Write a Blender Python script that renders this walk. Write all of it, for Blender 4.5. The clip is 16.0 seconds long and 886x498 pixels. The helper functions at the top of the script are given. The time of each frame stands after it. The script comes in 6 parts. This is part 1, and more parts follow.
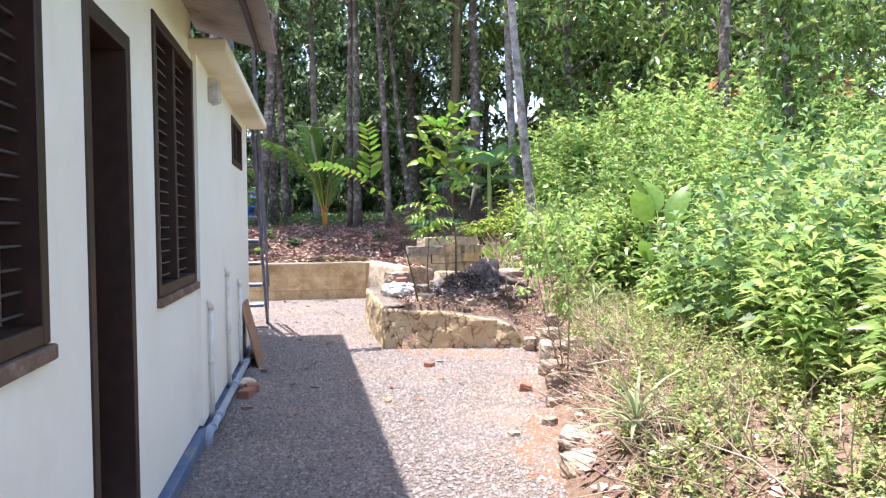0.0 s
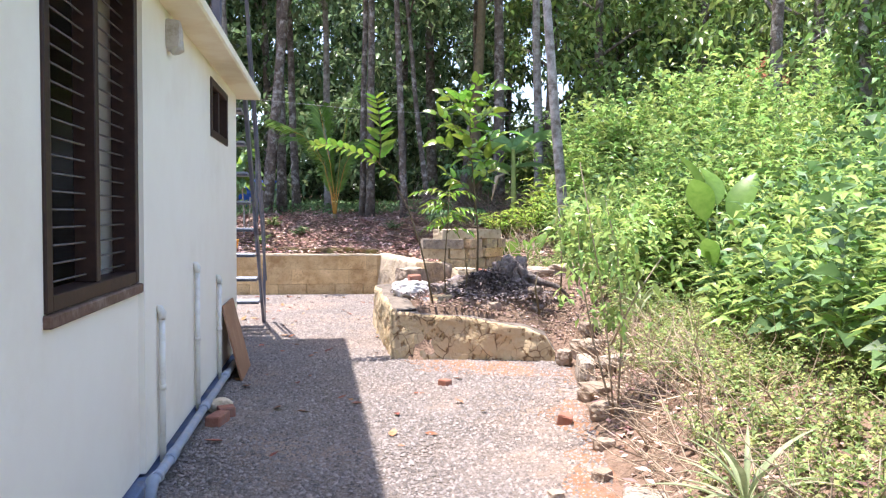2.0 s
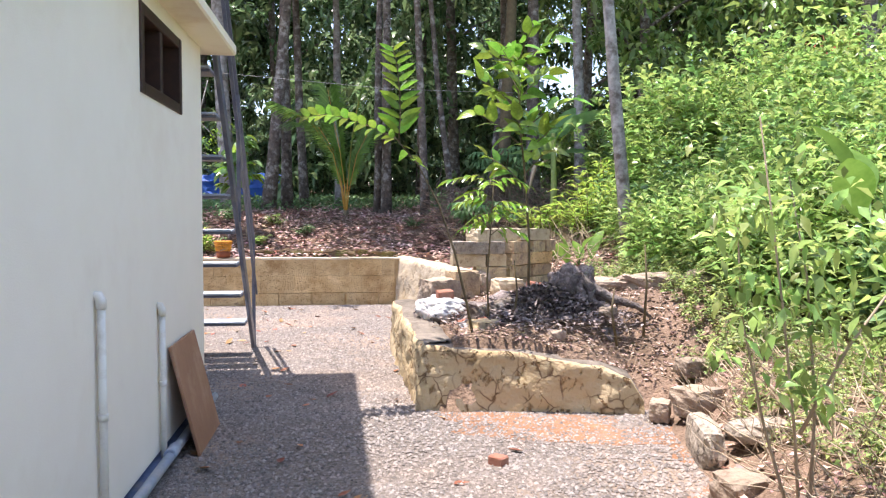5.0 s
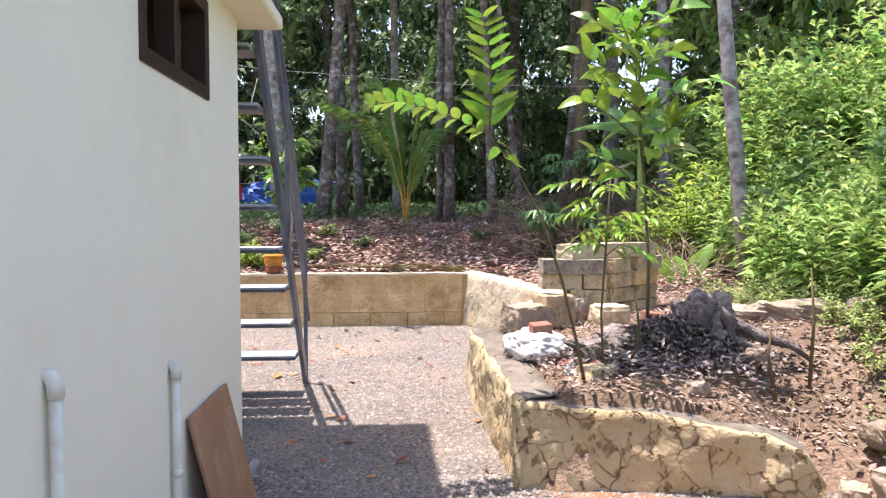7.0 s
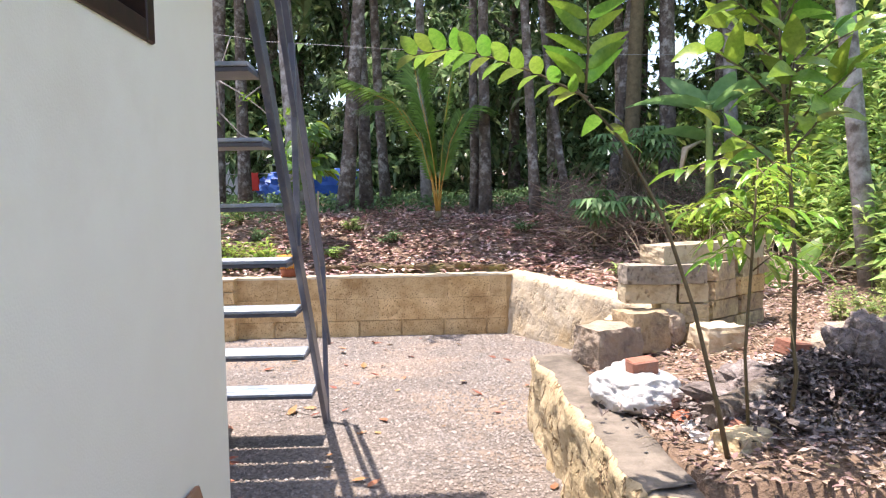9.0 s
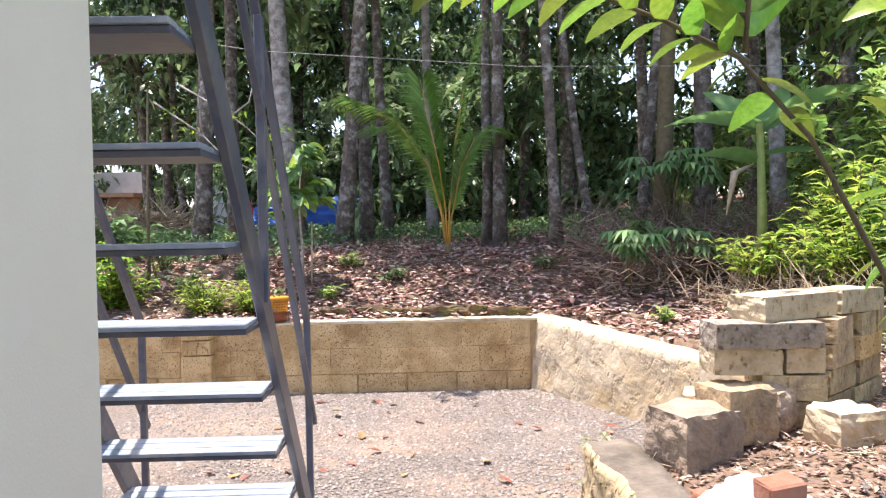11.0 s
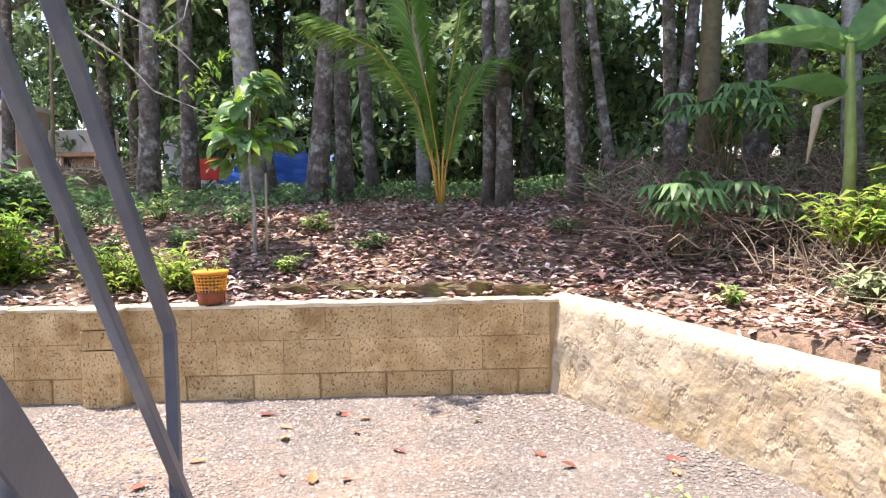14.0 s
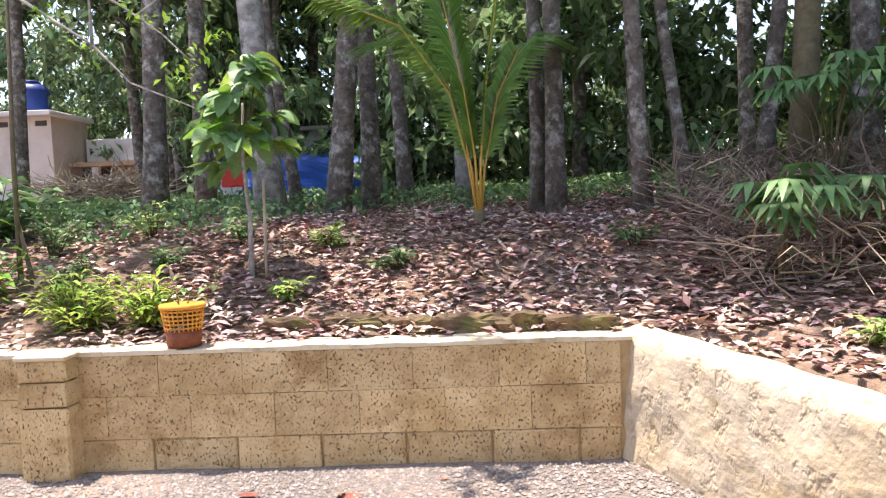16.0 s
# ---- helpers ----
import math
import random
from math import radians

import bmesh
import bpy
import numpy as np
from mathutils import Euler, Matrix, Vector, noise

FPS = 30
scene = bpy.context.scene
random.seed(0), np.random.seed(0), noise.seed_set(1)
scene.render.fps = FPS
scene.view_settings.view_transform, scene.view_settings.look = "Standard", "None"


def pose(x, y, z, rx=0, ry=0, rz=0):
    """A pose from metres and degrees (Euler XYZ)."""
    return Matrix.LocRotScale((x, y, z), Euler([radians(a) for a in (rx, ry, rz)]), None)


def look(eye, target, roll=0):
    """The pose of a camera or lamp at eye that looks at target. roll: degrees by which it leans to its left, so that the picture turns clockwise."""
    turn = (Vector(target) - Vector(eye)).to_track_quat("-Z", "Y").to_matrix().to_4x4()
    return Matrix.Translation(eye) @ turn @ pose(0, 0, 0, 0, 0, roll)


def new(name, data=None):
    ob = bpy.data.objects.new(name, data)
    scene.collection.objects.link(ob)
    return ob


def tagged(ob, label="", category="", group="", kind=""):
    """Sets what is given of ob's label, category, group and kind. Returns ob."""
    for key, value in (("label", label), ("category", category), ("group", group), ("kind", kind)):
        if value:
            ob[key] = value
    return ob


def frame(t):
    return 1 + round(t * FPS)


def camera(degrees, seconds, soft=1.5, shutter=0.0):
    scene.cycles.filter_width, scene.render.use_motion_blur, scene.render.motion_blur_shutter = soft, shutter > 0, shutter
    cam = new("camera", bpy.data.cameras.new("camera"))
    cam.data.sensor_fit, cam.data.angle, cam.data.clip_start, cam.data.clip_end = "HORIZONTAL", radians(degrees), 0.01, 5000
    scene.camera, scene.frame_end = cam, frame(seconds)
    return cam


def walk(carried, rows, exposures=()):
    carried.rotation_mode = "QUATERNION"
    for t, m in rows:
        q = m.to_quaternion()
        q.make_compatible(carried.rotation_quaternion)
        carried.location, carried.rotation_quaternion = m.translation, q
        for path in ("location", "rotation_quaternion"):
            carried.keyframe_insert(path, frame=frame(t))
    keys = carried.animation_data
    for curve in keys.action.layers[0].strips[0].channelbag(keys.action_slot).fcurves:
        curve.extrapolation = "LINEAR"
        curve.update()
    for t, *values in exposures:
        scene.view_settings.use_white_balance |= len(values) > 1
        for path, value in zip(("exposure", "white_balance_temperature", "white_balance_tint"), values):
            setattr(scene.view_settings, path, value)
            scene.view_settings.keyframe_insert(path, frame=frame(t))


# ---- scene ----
cam = camera(61.1, 16.0, soft=1.25)
PATH = [
    (0, (0.789, -0.165, 1.438), (1.125, 1.806, 1.373), -0.6),
    (0.5, (0.859, 0.084, 1.435), (1.137, 2.063, 1.366), -0.0),
    (1, (0.845, 0.444, 1.446), (1.138, 2.421, 1.373), 0.1),
    (1.5, (0.89, 0.787, 1.413), (1.185, 2.763, 1.334), 0.2),
    (2, (0.967, 1.098, 1.429), (1.259, 3.074, 1.34), 0.5),
    (2.5, (0.949, 1.485, 1.433), (1.262, 3.458, 1.345), 0.5),
    (3, (1.039, 1.806, 1.409), (1.369, 3.777, 1.32), 0.3),
    (3.2, (1.076, 1.933, 1.421), (1.411, 3.902, 1.328), 0.3),
    (5.3, (1.066, 3.351, 1.443), (1.297, 5.335, 1.341), 0.0),
    (5.5, (1.041, 3.46, 1.467), (1.261, 5.446, 1.389), -0.2),
    (6, (1.033, 3.784, 1.451), (1.222, 5.774, 1.379), -0.2),
    (6.5, (1.024, 4.093, 1.46), (1.162, 6.086, 1.382), -0.1),
    (7, (0.934, 4.467, 1.485), (1.046, 6.462, 1.399), -0.1),
    (7.5, (0.91, 4.833, 1.501), (0.989, 6.829, 1.399), -0.1),
    (8, (0.863, 5.143, 1.512), (0.911, 7.139, 1.4), 0.0),
    (8.5, (0.785, 5.496, 1.544), (0.843, 7.491, 1.425), -0.2),
    (9, (0.809, 5.845, 1.556), (0.858, 7.84, 1.434), -1.1),
    (9.5, (0.798, 6.112, 1.558), (0.829, 8.108, 1.433), -0.9),
    (10, (0.75, 6.455, 1.597), (0.79, 8.455, 1.557), -0.7),
    (12.3, (0.734, 7.94, 1.523), (0.783, 9.937, 1.444), -1.7),
    (12.5, (0.735, 8.076, 1.503), (0.789, 10.071, 1.385), -1.4),
    (13, (0.703, 8.431, 1.508), (0.776, 10.426, 1.382), -1.2),
    (13.5, (0.752, 8.737, 1.493), (0.824, 10.732, 1.365), -1.4),
    (14, (0.802, 9.038, 1.486), (0.861, 11.033, 1.353), -1.0),
    (14.5, (0.771, 9.386, 1.506), (0.823, 11.38, 1.363), -1.4),
    (15, (0.837, 9.732, 1.459), (0.868, 11.727, 1.325), -2.7),
    (15.5, (0.91, 10.037, 1.494), (0.898, 12.032, 1.354), -2.5),
    (16, (0.934, 10.373, 1.521), (0.86, 12.368, 1.396), -2.2),
]
walk(cam, [(t, look(eye, target, roll)) for t, eye, target, roll in PATH], [(0, 1.78, 6300, 22), (6.0, 1.63, 6550, 20), (10.0, 1.65, 6700, 20), (13.0, 1.69, 6700, 19), (16.0, 1.80, 6800, 20)])

# ---- light ----
SUN = Vector((-0.19, 0.10, 1.0)).normalized()
world = bpy.data.worlds.new("sky")
scene.world = world
world.use_nodes = True
_n = world.node_tree.nodes
_sky = _n.new("ShaderNodeTexSky")
_sky.sky_type, _sky.sun_disc = "NISHITA", False
_sky.sun_elevation = math.asin(SUN.z)
_sky.sun_rotation = math.atan2(SUN.x, SUN.y)
_sky.dust_density = 1.5
_n["Background"].inputs["Strength"].default_value = 0.15
world.node_tree.links.new(_sky.outputs[0], _n["Background"].inputs["Color"])
_sun = bpy.data.lights.new("sun", "SUN")
_sun.energy, _sun.angle, _sun.color = 3.3, radians(0.6), (1.0, 0.95, 0.86)
sun = new("sun", _sun)
sun.matrix_world = look(SUN * 50, (0, 0, 0))


# ---- materials ----
def mat(name, c1, c2, scale=6.0, rough=0.8, bump=0.3, c3=None, big=0.6, spec=0.4, metal=0.0, fine=60.0, dist=0.01, island=0.0, trans=0.0, per_object=False, hue=0.0, world=False):
    """Two colours mixed by noise at two scales, a third in blotches, fine bump, and a value that varies from piece to piece."""
    m = bpy.data.materials.new(name)
    m.use_nodes = True
    t = m.node_tree
    n, l = t.nodes, t.links
    b = n["Principled BSDF"]
    co = n.new("ShaderNodeTexCoord")
    place = n.new("ShaderNodeNewGeometry").outputs["Position"] if world else co.outputs["Object"]
    nz = n.new("ShaderNodeTexNoise")
    nz.inputs["Scale"].default_value, nz.inputs["Detail"].default_value, nz.inputs["Roughness"].default_value = scale, 8, 0.65
    l.new(place, nz.inputs["Vector"])
    ramp = n.new("ShaderNodeValToRGB")
    ramp.color_ramp.elements[0].position, ramp.color_ramp.elements[1].position = 0.32, 0.68
    ramp.color_ramp.elements[0].color, ramp.color_ramp.elements[1].color = (*c1, 1), (*c2, 1)
    l.new(nz.outputs["Fac"], ramp.inputs["Fac"])
    col = ramp.outputs["Color"]
    if c3:
        n2 = n.new("ShaderNodeTexNoise")
        n2.inputs["Scale"].default_value, n2.inputs["Detail"].default_value, n2.inputs["Roughness"].default_value = big, 6, 0.7
        l.new(place, n2.inputs["Vector"])
        r2 = n.new("ShaderNodeValToRGB")
        r2.color_ramp.elements[0].position, r2.color_ramp.elements[1].position = 0.5, 0.66
        l.new(n2.outputs["Fac"], r2.inputs["Fac"])
        mx = n.new("ShaderNodeMixRGB")
        l.new(r2.outputs["Color"], mx.inputs["Fac"])
        l.new(col, mx.inputs["Color1"])
        mx.inputs["Color2"].default_value = (*c3, 1)
        col = mx.outputs["Color"]
    if island or hue:
        src = n.new("ShaderNodeObjectInfo") if per_object else n.new("ShaderNodeNewGeometry")
        rnd = src.outputs["Random"] if per_object else src.outputs["Random Per Island"]
        hs = n.new("ShaderNodeHueSaturation")
        mr = n.new("ShaderNodeMapRange")
        mr.inputs["To Min"].default_value, mr.inputs["To Max"].default_value = 1 - island, 1 + island
        l.new(rnd, mr.inputs["Value"])
        l.new(mr.outputs[0], hs.inputs["Value"])
        if hue:
            mh = n.new("ShaderNodeMapRange")
            mh.inputs["To Min"].default_value, mh.inputs["To Max"].default_value = 0.5 - hue, 0.5 + hue
            ml = n.new("ShaderNodeMath")
            ml.operation = "MULTIPLY"
            ml.inputs[1].default_value = 7.31
            fr = n.new("ShaderNodeMath")
            fr.operation = "FRACT"
            l.new(rnd, ml.inputs[0])
            l.new(ml.outputs[0], fr.inputs[0])
            l.new(fr.outputs[0], mh.inputs["Value"])
            l.new(mh.outputs[0], hs.inputs["Hue"])
        l.new(col, hs.inputs["Color"])
        col = hs.outputs["Color"]
    l.new(col, b.inputs["Base Color"])
    b.inputs["Roughness"].default_value, b.inputs["Metallic"].default_value = rough, metal
    b.inputs["Specular IOR Level"].default_value = spec
    if bump:
        n3 = n.new("ShaderNodeTexNoise")
        n3.inputs["Scale"].default_value, n3.inputs["Detail"].default_value = fine, 4
        l.new(place, n3.inputs["Vector"])
        bp = n.new("ShaderNodeBump")
        bp.inputs["Strength"].default_value, bp.inputs["Distance"].default_value = bump, dist
        l.new(n3.outputs["Fac"], bp.inputs["Height"])
        l.new(bp.outputs["Normal"], b.inputs["Normal"])
    if trans:
        tr = n.new("ShaderNodeBsdfTranslucent")
        l.new(col, tr.inputs["Color"])
        ms = n.new("ShaderNodeMixShader")
        ms.inputs["Fac"].default_value = trans
        l.new(b.outputs[0], ms.inputs[1])
        l.new(tr.outputs[0], ms.inputs[2])
        l.new(ms.outputs[0], n["Material Output"].inputs["Surface"])
    return m


def pitted(m, scale, strength, dist, colour=None, lo=0.0, hi=0.25, world=False):
    """Adds the small pits and gaps of a porous surface to a material's relief, and a darker colour in them."""
    n, l = m.node_tree.nodes, m.node_tree.links
    b = n["Principled BSDF"]
    co = n.new("ShaderNodeTexCoord")
    mp = n.new("ShaderNodeMapping")
    mp.inputs["Scale"].default_value = (1.0, 1.0, 0.7)
    l.new(n.new("ShaderNodeNewGeometry").outputs["Position"] if world else co.outputs["Object"], mp.inputs["Vector"])
    nz = n.new("ShaderNodeTexNoise")
    nz.inputs["Scale"].default_value, nz.inputs["Detail"].default_value, nz.inputs["Roughness"].default_value = scale, 3, 0.6
    l.new(mp.outputs[0], nz.inputs["Vector"])
    r = n.new("ShaderNodeMapRange")
    r.inputs["From Min"].default_value, r.inputs["From Max"].default_value = lo, hi
    l.new(nz.outputs["Fac"], r.inputs["Value"])
    bp = n.new("ShaderNodeBump")
    bp.inputs["Strength"].default_value, bp.inputs["Distance"].default_value = strength, dist
    l.new(r.outputs[0], bp.inputs["Height"])
    if b.inputs["Normal"].links:
        l.new(b.inputs["Normal"].links[0].from_socket, bp.inputs["Normal"])
    l.new(bp.outputs["Normal"], b.inputs["Normal"])
    if colour:
        mx = n.new("ShaderNodeMixRGB")
        l.new(r.outputs[0], mx.inputs["Fac"])
        mx.inputs["Color1"].default_value = (*colour, 1)
        l.new(b.inputs["Base Color"].links[0].from_socket, mx.inputs["Color2"])
        l.new(mx.outputs[0], b.inputs["Base Color"])
    return m


def cracked(m, scale, width, colour, amount=0.5):
    """Adds thin dark cracks that come and go, as between plastered stones."""
    n, l = m.node_tree.nodes, m.node_tree.links
    b = n["Principled BSDF"]
    co = n.new("ShaderNodeTexCoord")
    wz = n.new("ShaderNodeTexNoise")
    wz.inputs["Scale"].default_value = scale * 0.9
    l.new(co.outputs["Object"], wz.inputs["Vector"])
    ad = n.new("ShaderNodeMixRGB")
    ad.blend_type = "ADD"
    ad.inputs["Fac"].default_value = 0.16
    l.new(co.outputs["Object"], ad.inputs["Color1"])
    l.new(wz.outputs["Color"], ad.inputs["Color2"])
    vo = n.new("ShaderNodeTexVoronoi")
    vo.feature = "DISTANCE_TO_EDGE"
    vo.inputs["Scale"].default_value = scale
    l.new(ad.outputs[0], vo.inputs["Vector"])
    mr = n.new("ShaderNodeMapRange")
    mr.inputs["From Min"].default_value, mr.inputs["From Max"].default_value = 0.0, width
    mr.inputs["To Min"].default_value, mr.inputs["To Max"].default_value = 1.0, 0.0
    l.new(vo.outputs["Distance"], mr.inputs["Value"])
    nz = n.new("ShaderNodeTexNoise")
    nz.inputs["Scale"].default_value = scale * 0.7
    l.new(co.outputs["Object"], nz.inputs["Vector"])
    gt = n.new("ShaderNodeMapRange")
    gt.inputs["From Min"].default_value, gt.inputs["From Max"].default_value = amount - 0.05, amount + 0.1
    l.new(nz.outputs["Fac"], gt.inputs["Value"])
    mu = n.new("ShaderNodeMath")
    mu.operation = "MULTIPLY"
    l.new(mr.outputs[0], mu.inputs[0])
    l.new(gt.outputs[0], mu.inputs[1])
    mx = n.new("ShaderNodeMixRGB")
    l.new(mu.outputs[0], mx.inputs["Fac"])
    l.new(b.inputs["Base Color"].links[0].from_socket, mx.inputs["Color1"])
    mx.inputs["Color2"].default_value = (*colour, 1)
    l.new(mx.outputs[0], b.inputs["Base Color"])
    return m


M_WALL = mat("cream_wall_paint", (0.84, 0.78, 0.655), (0.87, 0.82, 0.70), 2.2, 0.75, 0.25, (0.79, 0.72, 0.59), 0.5, fine=140, dist=0.004)
M_SOFFIT = mat("cream_soffit_paint", (0.82, 0.74, 0.56), (0.86, 0.79, 0.62), 3, 0.8, 0.25, (0.72, 0.6, 0.42), 1.1, fine=90, dist=0.004)
M_PLINTH = mat("blue_plinth_paint", (0.075, 0.11, 0.19), (0.12, 0.17, 0.27), 9, 0.7, 0.5, (0.22, 0.21, 0.2), 3.5, fine=70)
M_TRIM = mat("dark_brown_wood", (0.022, 0.010, 0.007), (0.05, 0.022, 0.014), 14, 0.55, 0.2, fine=120, dist=0.003)
M_SILL = mat("weathered_brown_sill", (0.10, 0.055, 0.035), (0.2, 0.12, 0.08), 14, 0.8, 0.4, (0.3, 0.22, 0.17), 5)
# Shade of unlit rooms and openings, put into a near-black colour.
M_DARK = mat("dark_interior_shade", (0.06, 0.05, 0.045), (0.09, 0.075, 0.065), 2, 0.9, 0.1)
M_ROD = mat("dark_steel_rod", (0.10, 0.085, 0.075), (0.16, 0.14, 0.125), 30, 0.5, 0.1, metal=0.4)
M_CURTAIN = mat("brown_curtain_cloth", (0.15, 0.09, 0.03), (0.22, 0.14, 0.06), 9, 0.9, 0.3)
M_SHEET = mat("galvanised_roof_sheet", (0.40, 0.34, 0.31), (0.52, 0.46, 0.43), 4, 0.5, 0.15, (0.34, 0.26, 0.21), 1.6, metal=0.2)
M_PIPE = mat("off_white_plastic_pipe", (0.70, 0.68, 0.60), (0.78, 0.76, 0.68), 12, 0.45, 0.1, (0.55, 0.5, 0.4), 4)
M_GREYPIPE = mat("grey_blue_plastic_pipe", (0.26, 0.31, 0.38), (0.36, 0.41, 0.48), 12, 0.5, 0.1, (0.45, 0.43, 0.4), 4)
M_BOARD = mat("brown_board", (0.27, 0.135, 0.075), (0.36, 0.185, 0.105), 3, 0.65, 0.15, (0.42, 0.26, 0.17), 2.5)
M_STEEL = mat("blue_grey_painted_steel", (0.085, 0.09, 0.12), (0.125, 0.13, 0.165), 5, 0.38, 0.12, (0.17, 0.165, 0.17), 2.5, spec=0.5)
M_TREAD = mat("pale_blue_painted_slat", (0.24, 0.30, 0.385), (0.34, 0.40, 0.48), 7, 0.3, 0.1, (0.52, 0.55, 0.58), 3, spec=0.55)
M_GRAVEL = mat("gravel_bed", (0.10, 0.083, 0.07), (0.295, 0.253, 0.217), 38, 0.9, 0.9, (0.36, 0.265, 0.19), 0.5, fine=110, dist=0.02)
M_PEBBLE = mat("gravel_stone", (0.142, 0.125, 0.112), (0.272, 0.243, 0.22), 30, 0.8, 0.3, (0.265, 0.21, 0.17), 0.6, island=0.5)
M_BLOCK = pitted(mat("ochre_block", (0.46, 0.30, 0.13), (0.70, 0.51, 0.27), 3.5, 0.92, 0.7, (0.36, 0.22, 0.09), 2.4, fine=45, dist=0.016, island=0.12, per_object=True, world=True), 80, 0.9, 0.012, (0.17, 0.105, 0.05), 0.33, 0.41, True)
M_MORTAR = mat("ochre_mortar", (0.36, 0.24, 0.11), (0.52, 0.37, 0.19), 12, 0.95, 0.6)
M_CAP = mat("pale_plaster_cap", (0.56, 0.46, 0.30), (0.68, 0.58, 0.42), 7, 0.9, 0.5, (0.36, 0.27, 0.16), 2.5)
M_RUBBLE = pitted(mat("ochre_plastered_rubble", (0.43, 0.33, 0.185), (0.60, 0.495, 0.32), 3.2, 0.93, 0.6, (0.42, 0.30, 0.155), 1.6, fine=30, dist=0.02), 15, 0.9, 0.02, (0.27, 0.18, 0.09), 0.33, 0.43)
cracked(M_RUBBLE, 6.0, 0.05, (0.14, 0.085, 0.045), 0.46)
M_PLASTER = pitted(mat("cream_rough_plaster", (0.43, 0.34, 0.22), (0.57, 0.48, 0.35), 4.5, 0.93, 0.6, (0.44, 0.32, 0.17), 1.1, fine=16, dist=0.025), 10, 0.6, 0.018, (0.41, 0.32, 0.21), 0.30, 0.45)
M_BRUSH = mat("brown_brushwood", (0.17, 0.115, 0.085), (0.33, 0.24, 0.19), 12, 0.9, 0.2, island=0.45)
M_GREYBLOCK = mat("weathered_grey_block", (0.25, 0.21, 0.165), (0.47, 0.41, 0.33), 9, 0.95, 0.8, (0.16, 0.13, 0.10), 4, fine=30, dist=0.02)
M_PALESTONE = pitted(mat("pale_pitted_block", (0.46, 0.375, 0.24), (0.62, 0.53, 0.38), 8, 0.95, 0.7, (0.34, 0.26, 0.16), 4, fine=35, dist=0.02), 24, 0.7, 0.012, (0.28, 0.21, 0.13), 0.32, 0.43)
pitted(M_GREYBLOCK, 26, 0.8, 0.012, (0.13, 0.11, 0.09), 0.33, 0.43)
M_CONC = mat("grey_weathered_concrete", (0.13, 0.11, 0.088), (0.24, 0.205, 0.165), 9, 0.95, 0.7, (0.10, 0.085, 0.068), 2.5)
M_STONE = pitted(mat("cut_laterite_block", (0.40, 0.30, 0.17), (0.62, 0.495, 0.31), 7, 0.95, 0.7, (0.2, 0.15, 0.11), 4, fine=35, dist=0.02, island=0.2, per_object=True, hue=0.012), 17, 0.6, 0.012, (0.2, 0.14, 0.08), 0.26, 0.40)
M_ROCK = mat("grey_brown_rock", (0.24, 0.18, 0.13), (0.46, 0.38, 0.29), 6, 0.95, 0.8, (0.16, 0.12, 0.1), 3, fine=25, dist=0.03, island=0.25, per_object=True)
M_EARTH = mat("red_brown_earth", (0.145, 0.096, 0.066), (0.29, 0.20, 0.14), 12, 0.95, 0.9, (0.13, 0.088, 0.058), 0.8, fine=40, dist=0.03)
M_LITTER = mat("dry_fallen_leaf", (0.36, 0.195, 0.155), (0.59, 0.41, 0.345), 5, 0.6, 0.1, (0.62, 0.48, 0.43), 1.6, island=0.62, hue=0.035)
M_BEDLEAF = mat("dark_bed_leaf", (0.17, 0.105, 0.08), (0.40, 0.285, 0.23), 5, 0.75, 0.1, (0.52, 0.42, 0.37), 2.5, island=0.6, hue=0.03)
M_CLAY = mat("orange_clay_soil", (0.21, 0.10, 0.05), (0.32, 0.17, 0.095), 9, 0.95, 0.8, (0.23, 0.16, 0.12), 2.6, fine=60, dist=0.02)
M_FALLEN = mat("red_brown_fallen_leaf", (0.26, 0.09, 0.045), (0.42, 0.19, 0.08), 5, 0.7, 0.1, (0.34, 0.2, 0.12), 2, island=0.5, hue=0.03, per_object=True)
M_BRICK = mat("red_brick", (0.27, 0.11, 0.07), (0.38, 0.175, 0.12), 14, 0.9, 0.5, (0.26, 0.15, 0.115), 5)
M_BAG = mat("white_woven_sack", (0.52, 0.51, 0.50), (0.66, 0.65, 0.64), 6, 0.75, 0.8, (0.42, 0.40, 0.37), 5, fine=11, dist=0.04)
M_ASH = mat("burnt_ash_and_bark", (0.065, 0.052, 0.046), (0.22, 0.18, 0.16), 14, 0.95, 0.9, (0.27, 0.23, 0.21), 5, fine=35, dist=0.03, island=0.6)
M_CHAR = mat("charred_leaf_mulch", (0.085, 0.068, 0.062), (0.27, 0.22, 0.20), 14, 0.9, 0.8, (0.40, 0.345, 0.325), 5, fine=35, dist=0.03, island=0.7)
M_BARK = mat("grey_lichen_bark", (0.055, 0.04, 0.03), (0.19, 0.155, 0.125), 9, 0.95, 0.9, (0.40, 0.375, 0.335), 6.5, fine=18, dist=0.04)
M_PALEBARK = mat("pale_grey_bark", (0.15, 0.13, 0.11), (0.46, 0.43, 0.395), 9, 0.95, 0.7, (0.12, 0.095, 0.075), 6, fine=22, dist=0.02)
M_STEM = mat("brown_green_stem", (0.09, 0.07, 0.035), (0.17, 0.13, 0.07), 14, 0.85, 0.3)
M_DRY = mat("dry_straw_stem", (0.34, 0.26, 0.17), (0.50, 0.41, 0.30), 8, 0.9, 0.1, island=0.3)
M_LEAF = mat("bright_green_leaf", (0.17, 0.31, 0.03), (0.25, 0.41, 0.05), 9, 0.4, 0.15, island=0.3, trans=0.5, hue=0.018)
M_SAPLEAF = mat("glossy_sapling_leaf", (0.13, 0.255, 0.03), (0.23, 0.39, 0.05), 9, 0.24, 0.15, island=0.42, trans=0.36, hue=0.03, per_object=True, spec=0.6)
